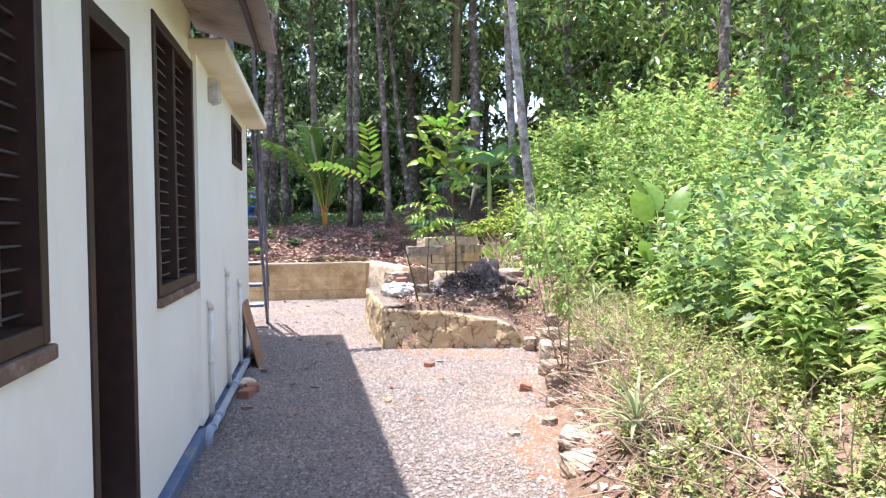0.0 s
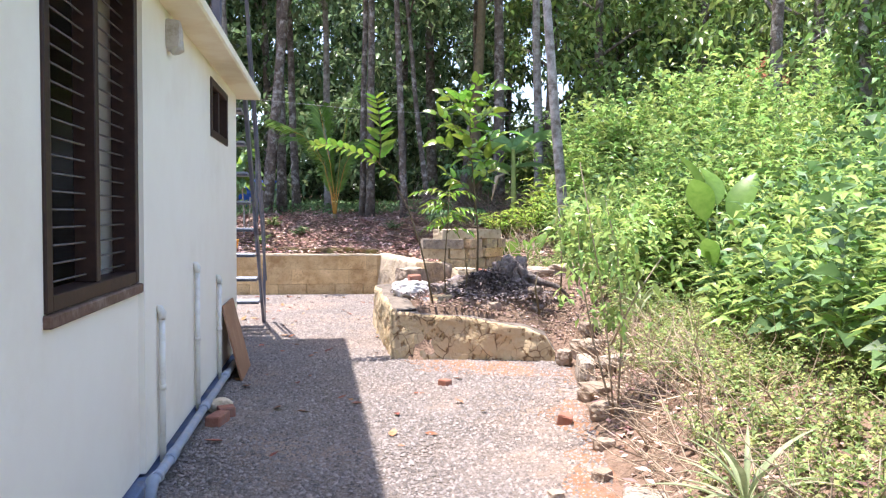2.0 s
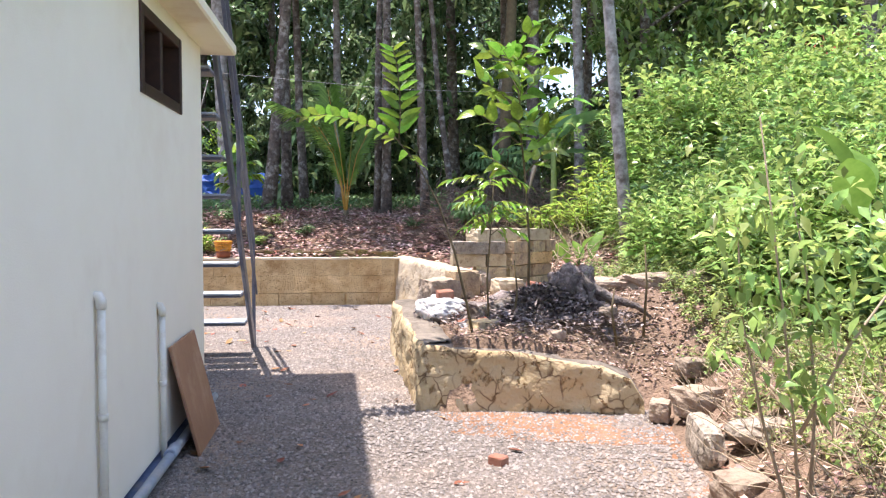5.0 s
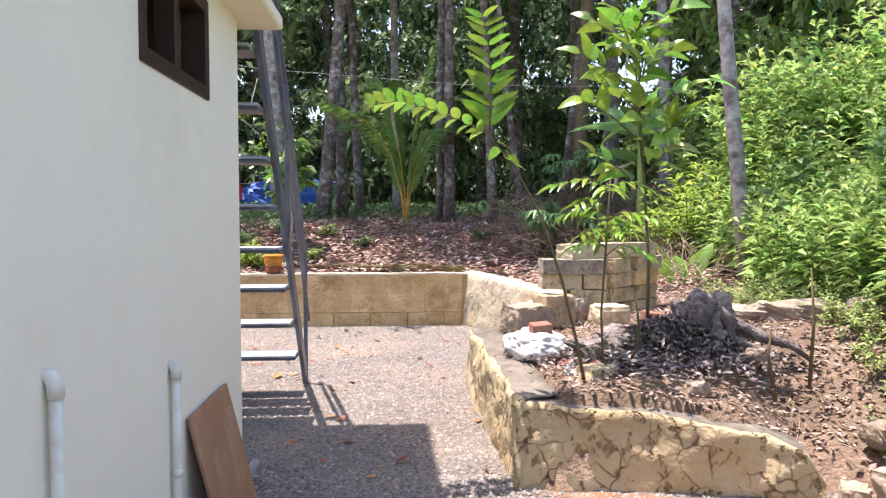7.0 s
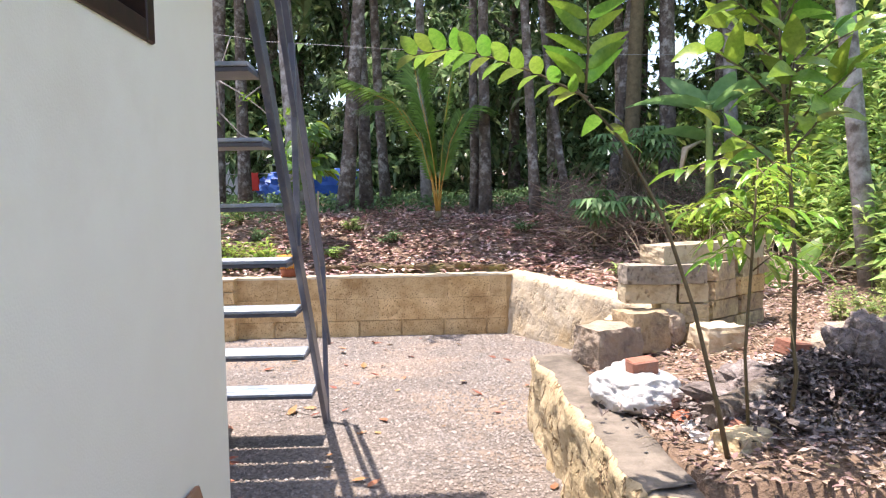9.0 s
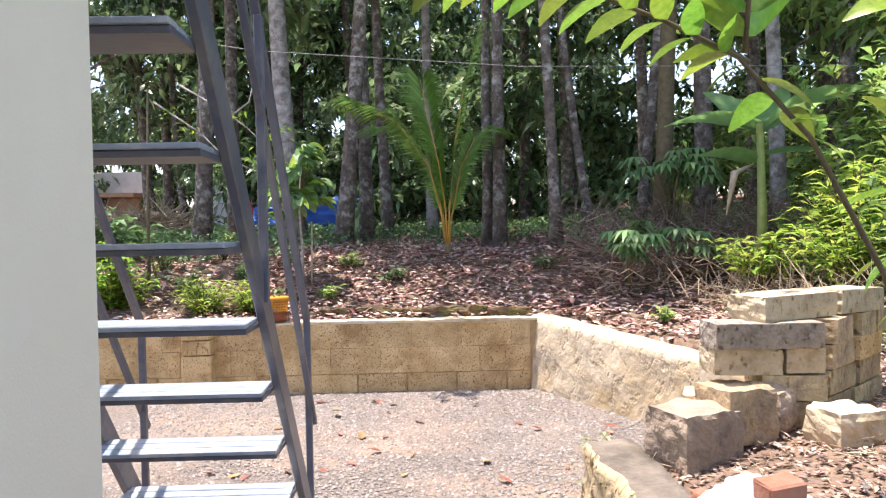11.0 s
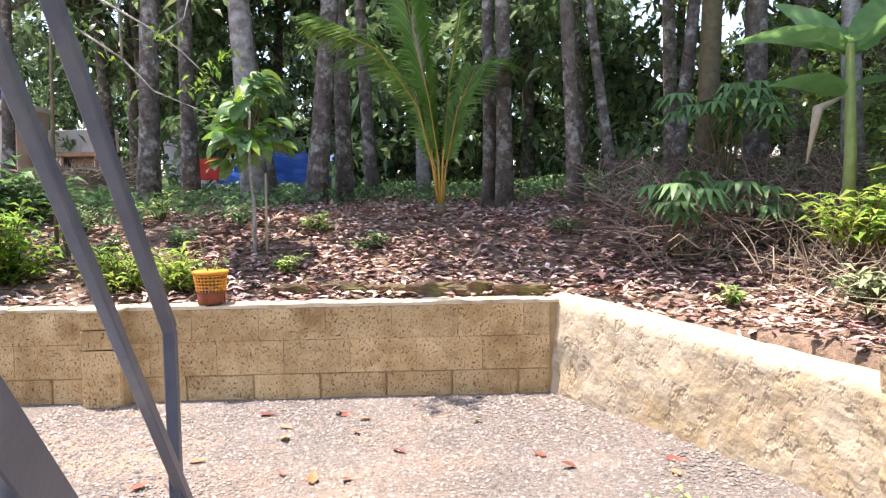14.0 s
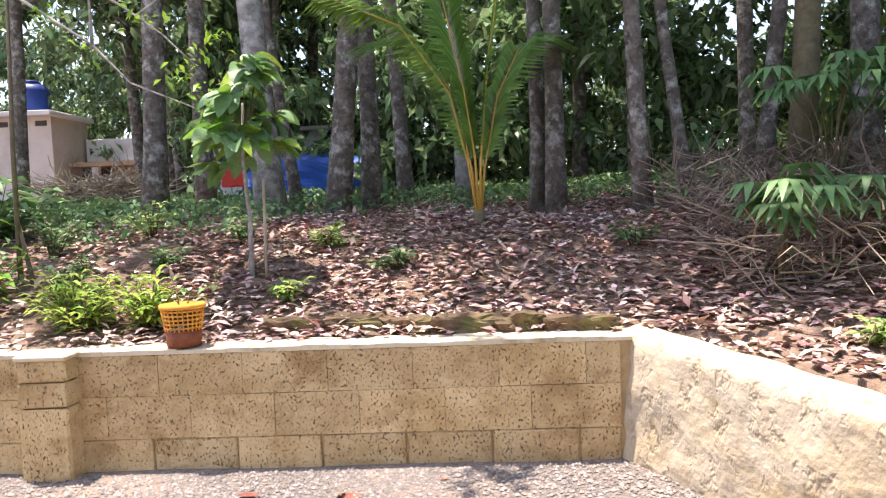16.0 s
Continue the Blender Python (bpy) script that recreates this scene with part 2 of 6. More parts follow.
M_WEED = mat("weed_leaf", (0.25, 0.38, 0.095), (0.405, 0.555, 0.185), 9, 0.28, 0.15, island=0.5, trans=0.46, hue=0.032)
M_LOWWEED = mat("dull_low_weed_leaf", (0.215, 0.295, 0.085), (0.35, 0.42, 0.155), 9, 0.5, 0.15, island=0.5, trans=0.35, hue=0.04)
M_FOREST = mat("dark_forest_leaf", (0.095, 0.165, 0.075), (0.20, 0.29, 0.13), 3, 0.26, 0.1, island=0.65, trans=0.35, hue=0.03)
# Lighter copy of the forest leaf, with sunlight on the hillside put into its colour.
M_WOODLEAF = mat("sun_lightened_wood_leaf", (0.14, 0.23, 0.06), (0.25, 0.35, 0.11), 3, 0.3, 0.1, island=0.6, trans=0.4, hue=0.03)
M_YLEAF = mat("yellow_green_leaf", (0.26, 0.39, 0.06), (0.39, 0.51, 0.11), 7, 0.35, 0.15, island=0.35, trans=0.5, hue=0.03)
# Forest leaf made paler and greyer: the haze of distance is in its colour.
M_FARLEAF = mat("haze_tinted_far_leaf", (0.10, 0.16, 0.09), (0.20, 0.275, 0.16), 1.5, 0.4, 0.1, island=0.7, trans=0.3, hue=0.03)
M_PALM = mat("palm_leaflet", (0.11, 0.22, 0.035), (0.18, 0.31, 0.06), 7, 0.38, 0.1, island=0.3, trans=0.4)
M_PALMSTALK = mat("orange_palm_stalk", (0.38, 0.20, 0.03), (0.50, 0.30, 0.06), 8, 0.6, 0.1)
M_BANANA = mat("banana_leaf", (0.13, 0.27, 0.08), (0.22, 0.38, 0.14), 5, 0.36, 0.15, trans=0.5, island=0.2)
M_CASSAVA = mat("blue_green_leaf", (0.10, 0.205, 0.075), (0.17, 0.29, 0.11), 7, 0.5, 0.1, island=0.35, trans=0.3)
M_GREYLEAF = mat("pineapple_leaf", (0.17, 0.23, 0.10), (0.32, 0.37, 0.2), 9, 0.6, 0.1, island=0.25, trans=0.15)
M_BUCKET = mat("yellow_orange_plastic", (0.62, 0.25, 0.025), (0.74, 0.33, 0.045), 5, 0.5, 0.1, (0.5, 0.2, 0.03), 6)
M_RUST = mat("red_brown_mud", (0.16, 0.045, 0.02), (0.28, 0.09, 0.04), 14, 0.9, 0.5)
M_MOSS = mat("mossy_stone", (0.085, 0.055, 0.03), (0.18, 0.12, 0.07), 9, 0.95, 0.9, (0.12, 0.12, 0.03), 6)
M_FARWALL = mat("pale_pink_wall", (0.60, 0.50, 0.44), (0.68, 0.58, 0.52), 3, 0.85, 0.2, (0.5, 0.4, 0.34), 0.9)
M_FARWHITE = mat("white_far_wall", (0.72, 0.70, 0.70), (0.8, 0.78, 0.78), 2, 0.85, 0.2, (0.6, 0.57, 0.56), 0.8)
M_FARROOF = mat("brown_roof_tile", (0.3, 0.19, 0.12), (0.42, 0.28, 0.18), 6, 0.9, 0.3, (0.24, 0.15, 0.1), 1)
M_TILE = mat("red_clay_tile", (0.38, 0.14, 0.07), (0.5, 0.21, 0.11), 6, 0.85, 0.3, (0.25, 0.12, 0.08), 1)
M_TANK = mat("blue_plastic_tank", (0.01, 0.03, 0.16), (0.02, 0.05, 0.22), 4, 0.45, 0.1)
M_TARP = mat("blue_tarpaulin", (0.02, 0.08, 0.34), (0.04, 0.13, 0.46), 4, 0.5, 0.4)
M_RED = mat("red_cloth", (0.5, 0.03, 0.02), (0.6, 0.06, 0.04), 5, 0.8, 0.2)
M_WIRE = mat("grey_wire", (0.2, 0.2, 0.2), (0.3, 0.3, 0.3), 20, 0.5, 0)
M_GLASSFIX = mat("grey_plastic_cover", (0.42, 0.4, 0.36), (0.55, 0.52, 0.47), 9, 0.6, 0.2, (0.3, 0.26, 0.2), 6)


# ---- helpers for shapes ----
RNG = np.random.default_rng(7)


def mesh_np(name, verts, faces, material, smooth=False):
    """A mesh from arrays of corners and of faces that all have the same number of corners."""
    verts, faces = np.asarray(verts, np.float32), np.asarray(faces, np.int32)
    me = bpy.data.meshes.new(name)
    k = faces.shape[1]
    me.vertices.add(len(verts))
    me.vertices.foreach_set("co", verts.ravel())
    me.loops.add(faces.size)
    me.loops.foreach_set("vertex_index", faces.ravel())
    me.polygons.add(len(faces))
    me.polygons.foreach_set("loop_start", np.arange(len(faces), dtype=np.int32) * k)
    if smooth:
        me.polygons.foreach_set("use_smooth", np.ones(len(faces), bool))
    me.update(calc_edges=True)
    me.validate()
    me.materials.append(material)
    return me


def part(name, bm, material, parent=None, label=""):
    """One bmesh (or mesh) as ONE object, under a thing or a part."""
    if isinstance(bm, bmesh.types.BMesh):
        me = bpy.data.meshes.new(name)
        bm.to_mesh(me)
        bm.free()
        me.materials.append(material)
    else:
        me = bm
    ob = new(name, me)
    if parent:
        ob.parent = parent
    return tagged(ob, label)


def thing(name, x, y, z, label, category, group="", rz=0.0, kind=""):
    ob = new(name)
    ob.matrix_world = pose(x, y, z, 0, 0, rz)
    ob.empty_display_size = 0.1
    return tagged(ob, label, category, group, kind)


def add_box(bm, x0, x1, y0, y1, z0, z1, bevel=0.0, m=None):
    r = bmesh.ops.create_cube(bm, size=1.0)
    vs = r["verts"]
    bmesh.ops.transform(bm, matrix=Matrix.Translation(((x0 + x1) / 2, (y0 + y1) / 2, (z0 + z1) / 2)) @ Matrix.Diagonal((x1 - x0, y1 - y0, z1 - z0, 1)), verts=vs)
    if bevel:
        es = list({e for v in vs for e in v.link_edges})
        out = bmesh.ops.bevel(bm, geom=es, offset=bevel, segments=1, affect="EDGES")
        vs = list({v for f in out["faces"] for v in f.verts} | {v for v in vs if v.is_valid})
    if m is not None:
        bmesh.ops.transform(bm, matrix=m, verts=vs)
    return vs


def box(x0, x1, y0, y1, z0, z1, bevel=0.0, m=None):
    bm = bmesh.new()
    add_box(bm, x0, x1, y0, y1, z0, z1, bevel, m)
    return bm


def add_tube(bm, pts, radii, sides=8, square=False):
    """A tube through the points, round or square in section."""
    pts = [Vector(p) for p in pts]
    if not hasattr(radii, "__len__"):
        radii = [radii] * len(pts)
    rings, side = [], None
    for i, p in enumerate(pts):
        d = (pts[min(i + 1, len(pts) - 1)] - pts[max(i - 1, 0)]).normalized()
        if side is None:
            side = d.cross(Vector((0, 0, 1)) if abs(d.z) < 0.95 else Vector((1, 0, 0))).normalized()
        side = (side - d * side.dot(d)).normalized()
        up = d.cross(side)
        n = 4 if square else sides
        off = math.pi / 4 if square else 0
        k = 1.414 if square else 1
        rings.append([bm.verts.new(p + (side * math.cos(off + 2 * math.pi * j / n) + up * math.sin(off + 2 * math.pi * j / n)) * radii[i] * k) for j in range(n)])
    for a, b in zip(rings, rings[1:]):
        for j in range(len(a)):
            f = bm.faces.new((a[j], a[(j + 1) % len(a)], b[(j + 1) % len(a)], b[j]))
            f.smooth = not square
    bm.faces.new(rings[0][::-1])
    bm.faces.new(rings[-1])


def tube(pts, radii, sides=8, square=False):
    bm = bmesh.new()
    add_tube(bm, pts, radii, sides, square)
    bmesh.ops.recalc_face_normals(bm, faces=bm.faces)
    return bm


def beam(a, b, w, h, bevel=0.004):
    """A square section bar from a to b, w wide along x and h deep."""
    a, b = Vector(a), Vector(b)
    d = (b - a).normalized()
    sx = Vector((1, 0, 0)) if abs(d.x) < 0.9 else Vector((0, 1, 0))
    sx = (sx - d * sx.dot(d)).normalized()
    sy = d.cross(sx)
    m = Matrix((sx, sy, d)).transposed().to_4x4()
    m.translation = (a + b) / 2
    L = (b - a).length
    return box(-w / 2, w / 2, -h / 2, h / 2, -L / 2, L / 2, bevel, m)


def leaf_arrays(base, along, normal, length, width, fold=0.25, droop=0.25):
    """Pointed leaves, folded along the midrib, with the tip hanging: 5 corners and 4 triangles each."""
    base, along, normal = (np.asarray(a, float) for a in (base, along, normal))
    n = len(base)
    length = np.broadcast_to(np.asarray(length, float), (n,))[:, None]
    width = np.broadcast_to(np.asarray(width, float), (n,))[:, None]
    along = along / np.linalg.norm(along, axis=1, keepdims=True)
    side = np.cross(along, normal)
    side /= np.linalg.norm(side, axis=1, keepdims=True) + 1e-9
    up = np.cross(side, along)
    mid = base + along * length * 0.45
    l = mid + side * width / 2 + up * width * fold
    r = mid - side * width / 2 + up * width * fold
    tip = base + along * length * 0.97 - np.array([0, 0, 1.0]) * length * droop
    v = np.stack([base, r, tip, l, mid], 1).reshape(-1, 3)
    f = np.array([[0, 1, 4], [0, 4, 3], [4, 1, 2], [4, 2, 3]])
    return v, (np.arange(n)[:, None, None] * 5 + f).reshape(-1, 3)


def join_arrays(parts):
    vs, fs, n = [], [], 0
    for v, f in parts:
        vs.append(v)
        fs.append(f + n)
        n += len(v)
    return np.concatenate(vs), np.concatenate(fs)


def unit(n, rng=RNG, zmin=-1.0):
    v = rng.normal(size=(n, 3))
    v /= np.linalg.norm(v, axis=1, keepdims=True)
    if zmin > -1:
        v[:, 2] = np.abs(v[:, 2])
    return v


def noise2(x, y, s, seed=0.0):
    """Smooth waves that do not repeat within the place, in -1 to 1."""
    x, y = np.asarray(x, float) * s + seed * 3.7, np.asarray(y, float) * s - seed * 1.9
    return (np.sin(1.7 * x + 1.3 * np.sin(0.9 * y + seed)) + np.sin(1.31 * y + 1.1 * np.sin(1.23 * x - seed)) + np.sin(0.83 * (x + y) + seed) + np.sin(2.1 * x - 1.7 * y)) / 4


def rock_mesh(name, sx, sy, sz, material, seed, cuts=3, rough=0.12, cube=0.6):
    """A worn stone: a subdivided block, rounded and made uneven."""
    bm = bmesh.new()
    bmesh.ops.create_cube(bm, size=2.0)
    bmesh.ops.subdivide_edges(bm, edges=bm.edges, cuts=cuts, use_grid_fill=True)
    for v in bm.verts:
        p = v.co.copy()
        s = p.normalized() * 1.15
        p = p * cube + s * (1 - cube)
        p *= 1 + rough * noise.noise(p * 1.7 + Vector((seed, seed * 0.7, 0))) + rough * 0.5 * noise.noise(p * 5 + Vector((0, seed, 0)))
        v.co = Vector((p.x * sx / 2, p.y * sy / 2, p.z * sz / 2))
    me = bpy.data.meshes.new(name)
    bm.to_mesh(me)
    bm.free()
    me.materials.append(material)
    return me


# ---- the lie of the land ----
def smooth(a, b, v):
    t = np.clip((np.asarray(v, float) - a) / (b - a), 0, 1)
    return t * t * (3 - 2 * t)


def bank_edge(y):
    """Where the bank on the garden side begins, along the yard."""
    return np.interp(y, [-6, 0, 3.7, 5.1, 7.0, 8.30, 8.50, 10.7, 10.95, 11.3, 11.9, 12.6, 13.0, 13.8, 14.66, 15.2], [1.5, 1.8, 2.1, 2.5, 2.98, 3.25, 1.72, 1.68, 1.75, 2.35, 3.05, 3.05, 2.98, 2.62, 2.20, 1.2])


def land(x, y):
    """Height of the bare ground."""
    x, y = np.asarray(x, float), np.asarray(y, float)
    d = x - bank_edge(y)
    dl = x - np.interp(y, [-6, 0, 3.7, 5.1, 7.0, 8.4], [1.5, 1.8, 2.1, 2.5, 2.98, 3.25])
    low = smooth(0.0, 0.7, dl) * 0.28 + 0.16 * np.clip(dl, 0, 10) + 0.05 * np.clip(dl - 10, 0, 40)
    low = np.where(dl > 0, low, -0.06)
    front = np.interp(x, [1.5, 1.6, 2.3, 2.85, 3.05, 3.2, 3.6, 4.2, 20], [0.46, 0.46, 0.41, 0.32, 0.22, 0.07, 0.2, 0.42, 3.0])
    bed = np.minimum(0.49 + 0.10 * (x - 1.7) + 0.06 * np.clip(x - 3.3, 0, 10), front + 0.45 * np.clip(y - 8.32, 0, 9))
    bed = np.where(d > 0, bed * smooth(0.0, 0.1, d), -0.06)
    k = smooth(8.2, 8.42, y)
    side = low * (1 - k) + np.where(x > 3.15, np.maximum(bed, np.where(dl > 0, low, -1) * (1 - smooth(8.4, 9.4, y))), bed) * k
    behind = np.where(d > 0, smooth(0.0, 0.16, d) * (0.58 + 0.13 * np.clip(d, 0, 10)), -0.06)
    m = smooth(11.0, 12.4, y)
    side = np.where(d > 0, side * (1 - m) + np.maximum(side, behind) * m, -0.06 * (y > 8.4) + side * (y <= 8.4))
    up = 0.70 + 0.62 * smooth(14.7, 17.2, y) + 0.045 * np.clip(y - 17.2, 0, 60)
    up = up + 0.06 * np.clip(x - 2.0, 0, 12) * smooth(14.7, 17, y)
    back = smooth(14.74, 14.82, y)
    z = side * (1 - back) + np.maximum(up, side) * back
    off = (np.abs(z + 0.06) > 1e-3)
    return z + np.where(off, 0.035 * noise2(x, y, 1.9) + 0.02 * noise2(x, y, 5.3, 2.0), 0)


def land1(x, y):
    return float(land(np.array([x]), np.array([y]))[0])


# ---- ground ----
def axis(*spans):
    out = [spans[0][0]]
    for a, b, step in spans:
        k = max(1, round((b - a) / step))
        out += list(np.linspace(a, b, k + 1)[1:])
    return np.array(out)


gx = axis((-400, -60, 60), (-60, -10, 5), (-10, -3, 0.5), (-3, 1.2, 0.25), (1.2, 4.2, 0.07), (4.2, 9, 0.25), (9, 20, 1.0), (20, 60, 5), (60, 400, 60))
gy = axis((-300, -40, 40), (-40, -6, 4), (-6, 2, 0.4), (2, 14.6, 0.1), (14.6, 15.0, 0.04), (15.0, 18, 0.12), (18, 24, 0.4), (24, 50, 2), (50, 80, 6), (80, 500, 60))
GX, GY = np.meshgrid(gx, gy)
gv = np.stack([GX, GY, land(GX, GY)], -1).reshape(-1, 3)
k = np.arange(len(gx) * len(gy)).reshape(len(gy), len(gx))
gf = np.stack([k[:-1, :-1], k[:-1, 1:], k[1:, 1:], k[1:, :-1]], -1).reshape(-1, 4)
ground = part("ground", mesh_np("ground", gv, gf, M_EARTH, True), M_EARTH)
tagged(ground, "red-brown earth bank and woodland floor", "ground", kind="structure")

yard_y = np.concatenate([np.linspace(-8, 14.7, 228)])
yard_cols = np.linspace(0, 1, 36)
yl = np.where(yard_y < 8.7, -0.15, -9.0)
yr = bank_edge(yard_y) + 0.10 + np.where((yard_y < 8.2), 0.12 * noise2(yard_y, yard_y * 0, 2.2), 0)
YX = yl[:, None] + (yr - yl)[:, None] * yard_cols[None]
YY = np.repeat(yard_y[:, None], len(yard_cols), 1)
YZ = 0.006 * noise2(YX, YY, 2.3) + 0.004 * noise2(YX, YY, 7.1, 1.0)
yv = np.stack([YX, YY, YZ], -1).reshape(-1, 3)
k = np.arange(len(yard_y) * len(yard_cols)).reshape(len(yard_y), len(yard_cols))
yf = np.stack([k[:-1, :-1], k[:-1, 1:], k[1:, 1:], k[1:, :-1]], -1).reshape(-1, 4)
yard = part("yard", mesh_np("yard", yv, yf, M_GRAVEL, True), M_GRAVEL)
tagged(yard, "pale crushed gravel yard with reddish patches", "gravel", kind="structure")


def clay_patch(name, ys, inner, outer, label):
    """Bare clay showing at the edge of the gravel, between two lines across the yard."""
    k = np.linspace(0, 1, 9)
    px = inner[:, None] + (outer - inner)[:, None] * k[None]
    py = ys[:, None] + 0 * px
    pz = 0.006 * noise2(px, py, 2.3) + 0.004 * noise2(px, py, 7.1, 1.0) + 0.003 - 0.010 * np.abs(2 * k[None] - 1) ** 4
    n = np.arange(px.size).reshape(px.shape)
    f = np.stack([n[:-1, :-1], n[:-1, 1:], n[1:, 1:], n[1:, :-1]], -1).reshape(-1, 4)
    ob = part(name, mesh_np(name, np.stack([px, py, pz], -1).reshape(-1, 3), f, M_CLAY, True), M_CLAY)
    return tagged(ob, label, "soil", kind="structure")


cy = np.linspace(7.55, 8.50, 60)
clay_patch("ground_clay", cy, 1.62 + 1.6 * np.clip((8.0 - cy) / 0.6, 0, 1) ** 2 + 0.22 * noise2(cy, cy, 9.0) * (cy < 8.3), np.where(cy > 8.2, 3.12 - 5.5 * (cy - 8.2), 3.12) + 0.0 * cy, "orange clay soil at the foot of the bed wall")
cy = np.linspace(3.2, 7.9, 120)
clay_patch("ground_clay_edge", cy, np.minimum(bank_edge(cy) - 0.16 + 0.30 * noise2(cy, cy, 2.2) + 0.12 * noise2(cy, cy, 8.0, 1.0), bank_edge(cy) + 0.05), bank_edge(cy) + 0.12, "orange clay soil along the gravel's edge")


# ---- house ----
def wall_run(bm, x0, x1, y0, y1, z0, z1, holes):
    """A wall along y with rectangular openings (y0, y1, z0, z1) right through it."""
    y = y0
    for h0, h1, hz0, hz1 in sorted(holes):
        add_box(bm, x0, x1, y, h0, z0, z1)
        if hz0 > z0:
            add_box(bm, x0, x1, h0, h1, z0, hz0)
        add_box(bm, x0, x1, h0, h1, hz1, z1)
        y = h1
    add_box(bm, x0, x1, y, y1, z0, z1)


W1 = (0.99, 2.22, 1.10, 2.53)
DOOR = (2.645, 3.316, 0.20, 2.27)
W2 = (3.80, 5.03, 1.08, 2.53)
SW = (7.15, 8.075, 2.03, 2.49)
bm = bmesh.new()
wall_run(bm, -0.22, 0.0, -6.0, 5.05, 0.10, 2.95, [W1, DOOR, W2])
wall_1 = tagged(part("wall_1", bm, M_WALL), "cream-painted plastered house wall with dark openings", "wall", kind="structure")
bm = bmesh.new()
wall_run(bm, -0.19, 0.03, 5.05, 8.55, 0.10, 2.62, [SW])
add_box(bm, -3.4, 0.03, 8.55, 8.74, -0.05, 2.62)
wall_2 = tagged(part("wall_2", bm, M_WALL), "cream-painted wall of the lower house extension", "wall", kind="structure")
bm = bmesh.new()
add_box(bm, -3.6, -3.4, -6, 8.74, -0.05, 2.95)
add_box(bm, -3.4, 0.0, -6.2, -6.0, -0.05, 2.95)
wall_3 = tagged(part("wall_3", bm, M_WALL), "plain cream outer walls of the house", "wall", kind="structure")
# Inner wall and floor are coloured dark so that the rooms read as unlit.
inner = tagged(part("wall_inner", box(-2.2, -2.1, -5.9, 8.4, 0.1, 2.6), M_DARK), "inner wall coloured dark for the unlit room", "wall", kind="structure")
floor_in = tagged(part("floor", box(-3.4, -0.22, -6, 8.5, 0.05, 0.2), M_DARK), "house floor coloured dark for the unlit room", "floor", kind="structure")
plinth = tagged(part("baseboard", box(-0.2, 0.055, -6, 5.04, -0.05, 0.09, 0.008), M_PLINTH), "blue-painted plinth along the house foot", "plinth", kind="structure")
plinth2 = tagged(part("baseboard_2", box(-0.17, 0.065, 5.045, 8.75, -0.05, 0.07, 0.008), M_PLINTH), "low blue-painted plinth of the extension", "plinth", kind="structure")

# Roof slab over the extension, with its projecting lip.
bm = bmesh.new()
add_box(bm, -3.6, 0.243, 4.93, 9.0, 2.585, 2.665, 0.012)
roof = tagged(part("roof_slab", bm, M_SOFFIT), "cream concrete roof slab with a projecting edge", "roof", kind="structure")
# Sheet roof over the terrace, above the stair head.
top_roof = thing("terrace_roof", 0, 0, 0, "metal sheet roof on posts over the terrace", "roof")
bm = bmesh.new()
vs = [bm.verts.new(p) for p in ((-4.0, -6.4, 5.0), (0.60, -6.4, 4.8), (0.216, 10.27, 4.8), (-4.0, 10.27, 5.0))]
bm.faces.new(vs)
bmesh.ops.solidify(bm, geom=bm.faces[:], thickness=0.03)
part("sheet", bm, M_SHEET, top_roof)
for x in (-3.3, -0.1):
    for y in (-5.8, -1.0, 4.2, 8.4):
        part("post", box(x - 0.04, x + 0.04, y - 0.04, y + 0.04, 2.66 if y > 4.9 else 3.05, 4.80, 0.004), M_STEEL, top_roof)
main_roof = tagged(part("ceiling", box(-3.6, 0.0, -6.2, 4.92, 2.955, 3.05), M_SOFFIT), "flat concrete slab over the house", "ceiling", kind="structure")


# Corrugated awning sheet over the windows.
def corrugated(y0, y1, x0, x1, z0, z1, pitch=0.076, amp=0.011):
    ny = int((y1 - y0) / pitch * 8)
    ys = np.linspace(y0, y1, ny)
    xs = np.linspace(x0, x1, 10)
    v = [(x, y, z0 + (z1 - z0) * (x - x0) / (x1 - x0) + amp * math.sin(2 * math.pi * (y - y0) / pitch) + o) for o in (0, 0.002) for x in xs for y in ys]
    n, k = len(xs) * ny, []
    for i in range(len(xs) - 1):
        for j in range(ny - 1):
            a = i * ny + j
            k.append((a, a + ny, a + ny + 1, a + 1))
            k.append((n + a, n + a + 1, n + a + ny + 1, n + a + ny))
    return mesh_np("awning_sheet", v, k, M_SHEET, True)


awning = thing("awning", 0, 0, 0, "corrugated metal awning sheet under the house eaves", "awning")
part("sheet", corrugated(-5.5, 5.46, -0.02, 0.54, 2.85, 2.69), M_SHEET, awning)
part("edge_batten", box(0.40, 0.43, -5.5, 5.40, 2.665, 2.705, 0.004), M_TRIM, awning, "dark wooden batten")


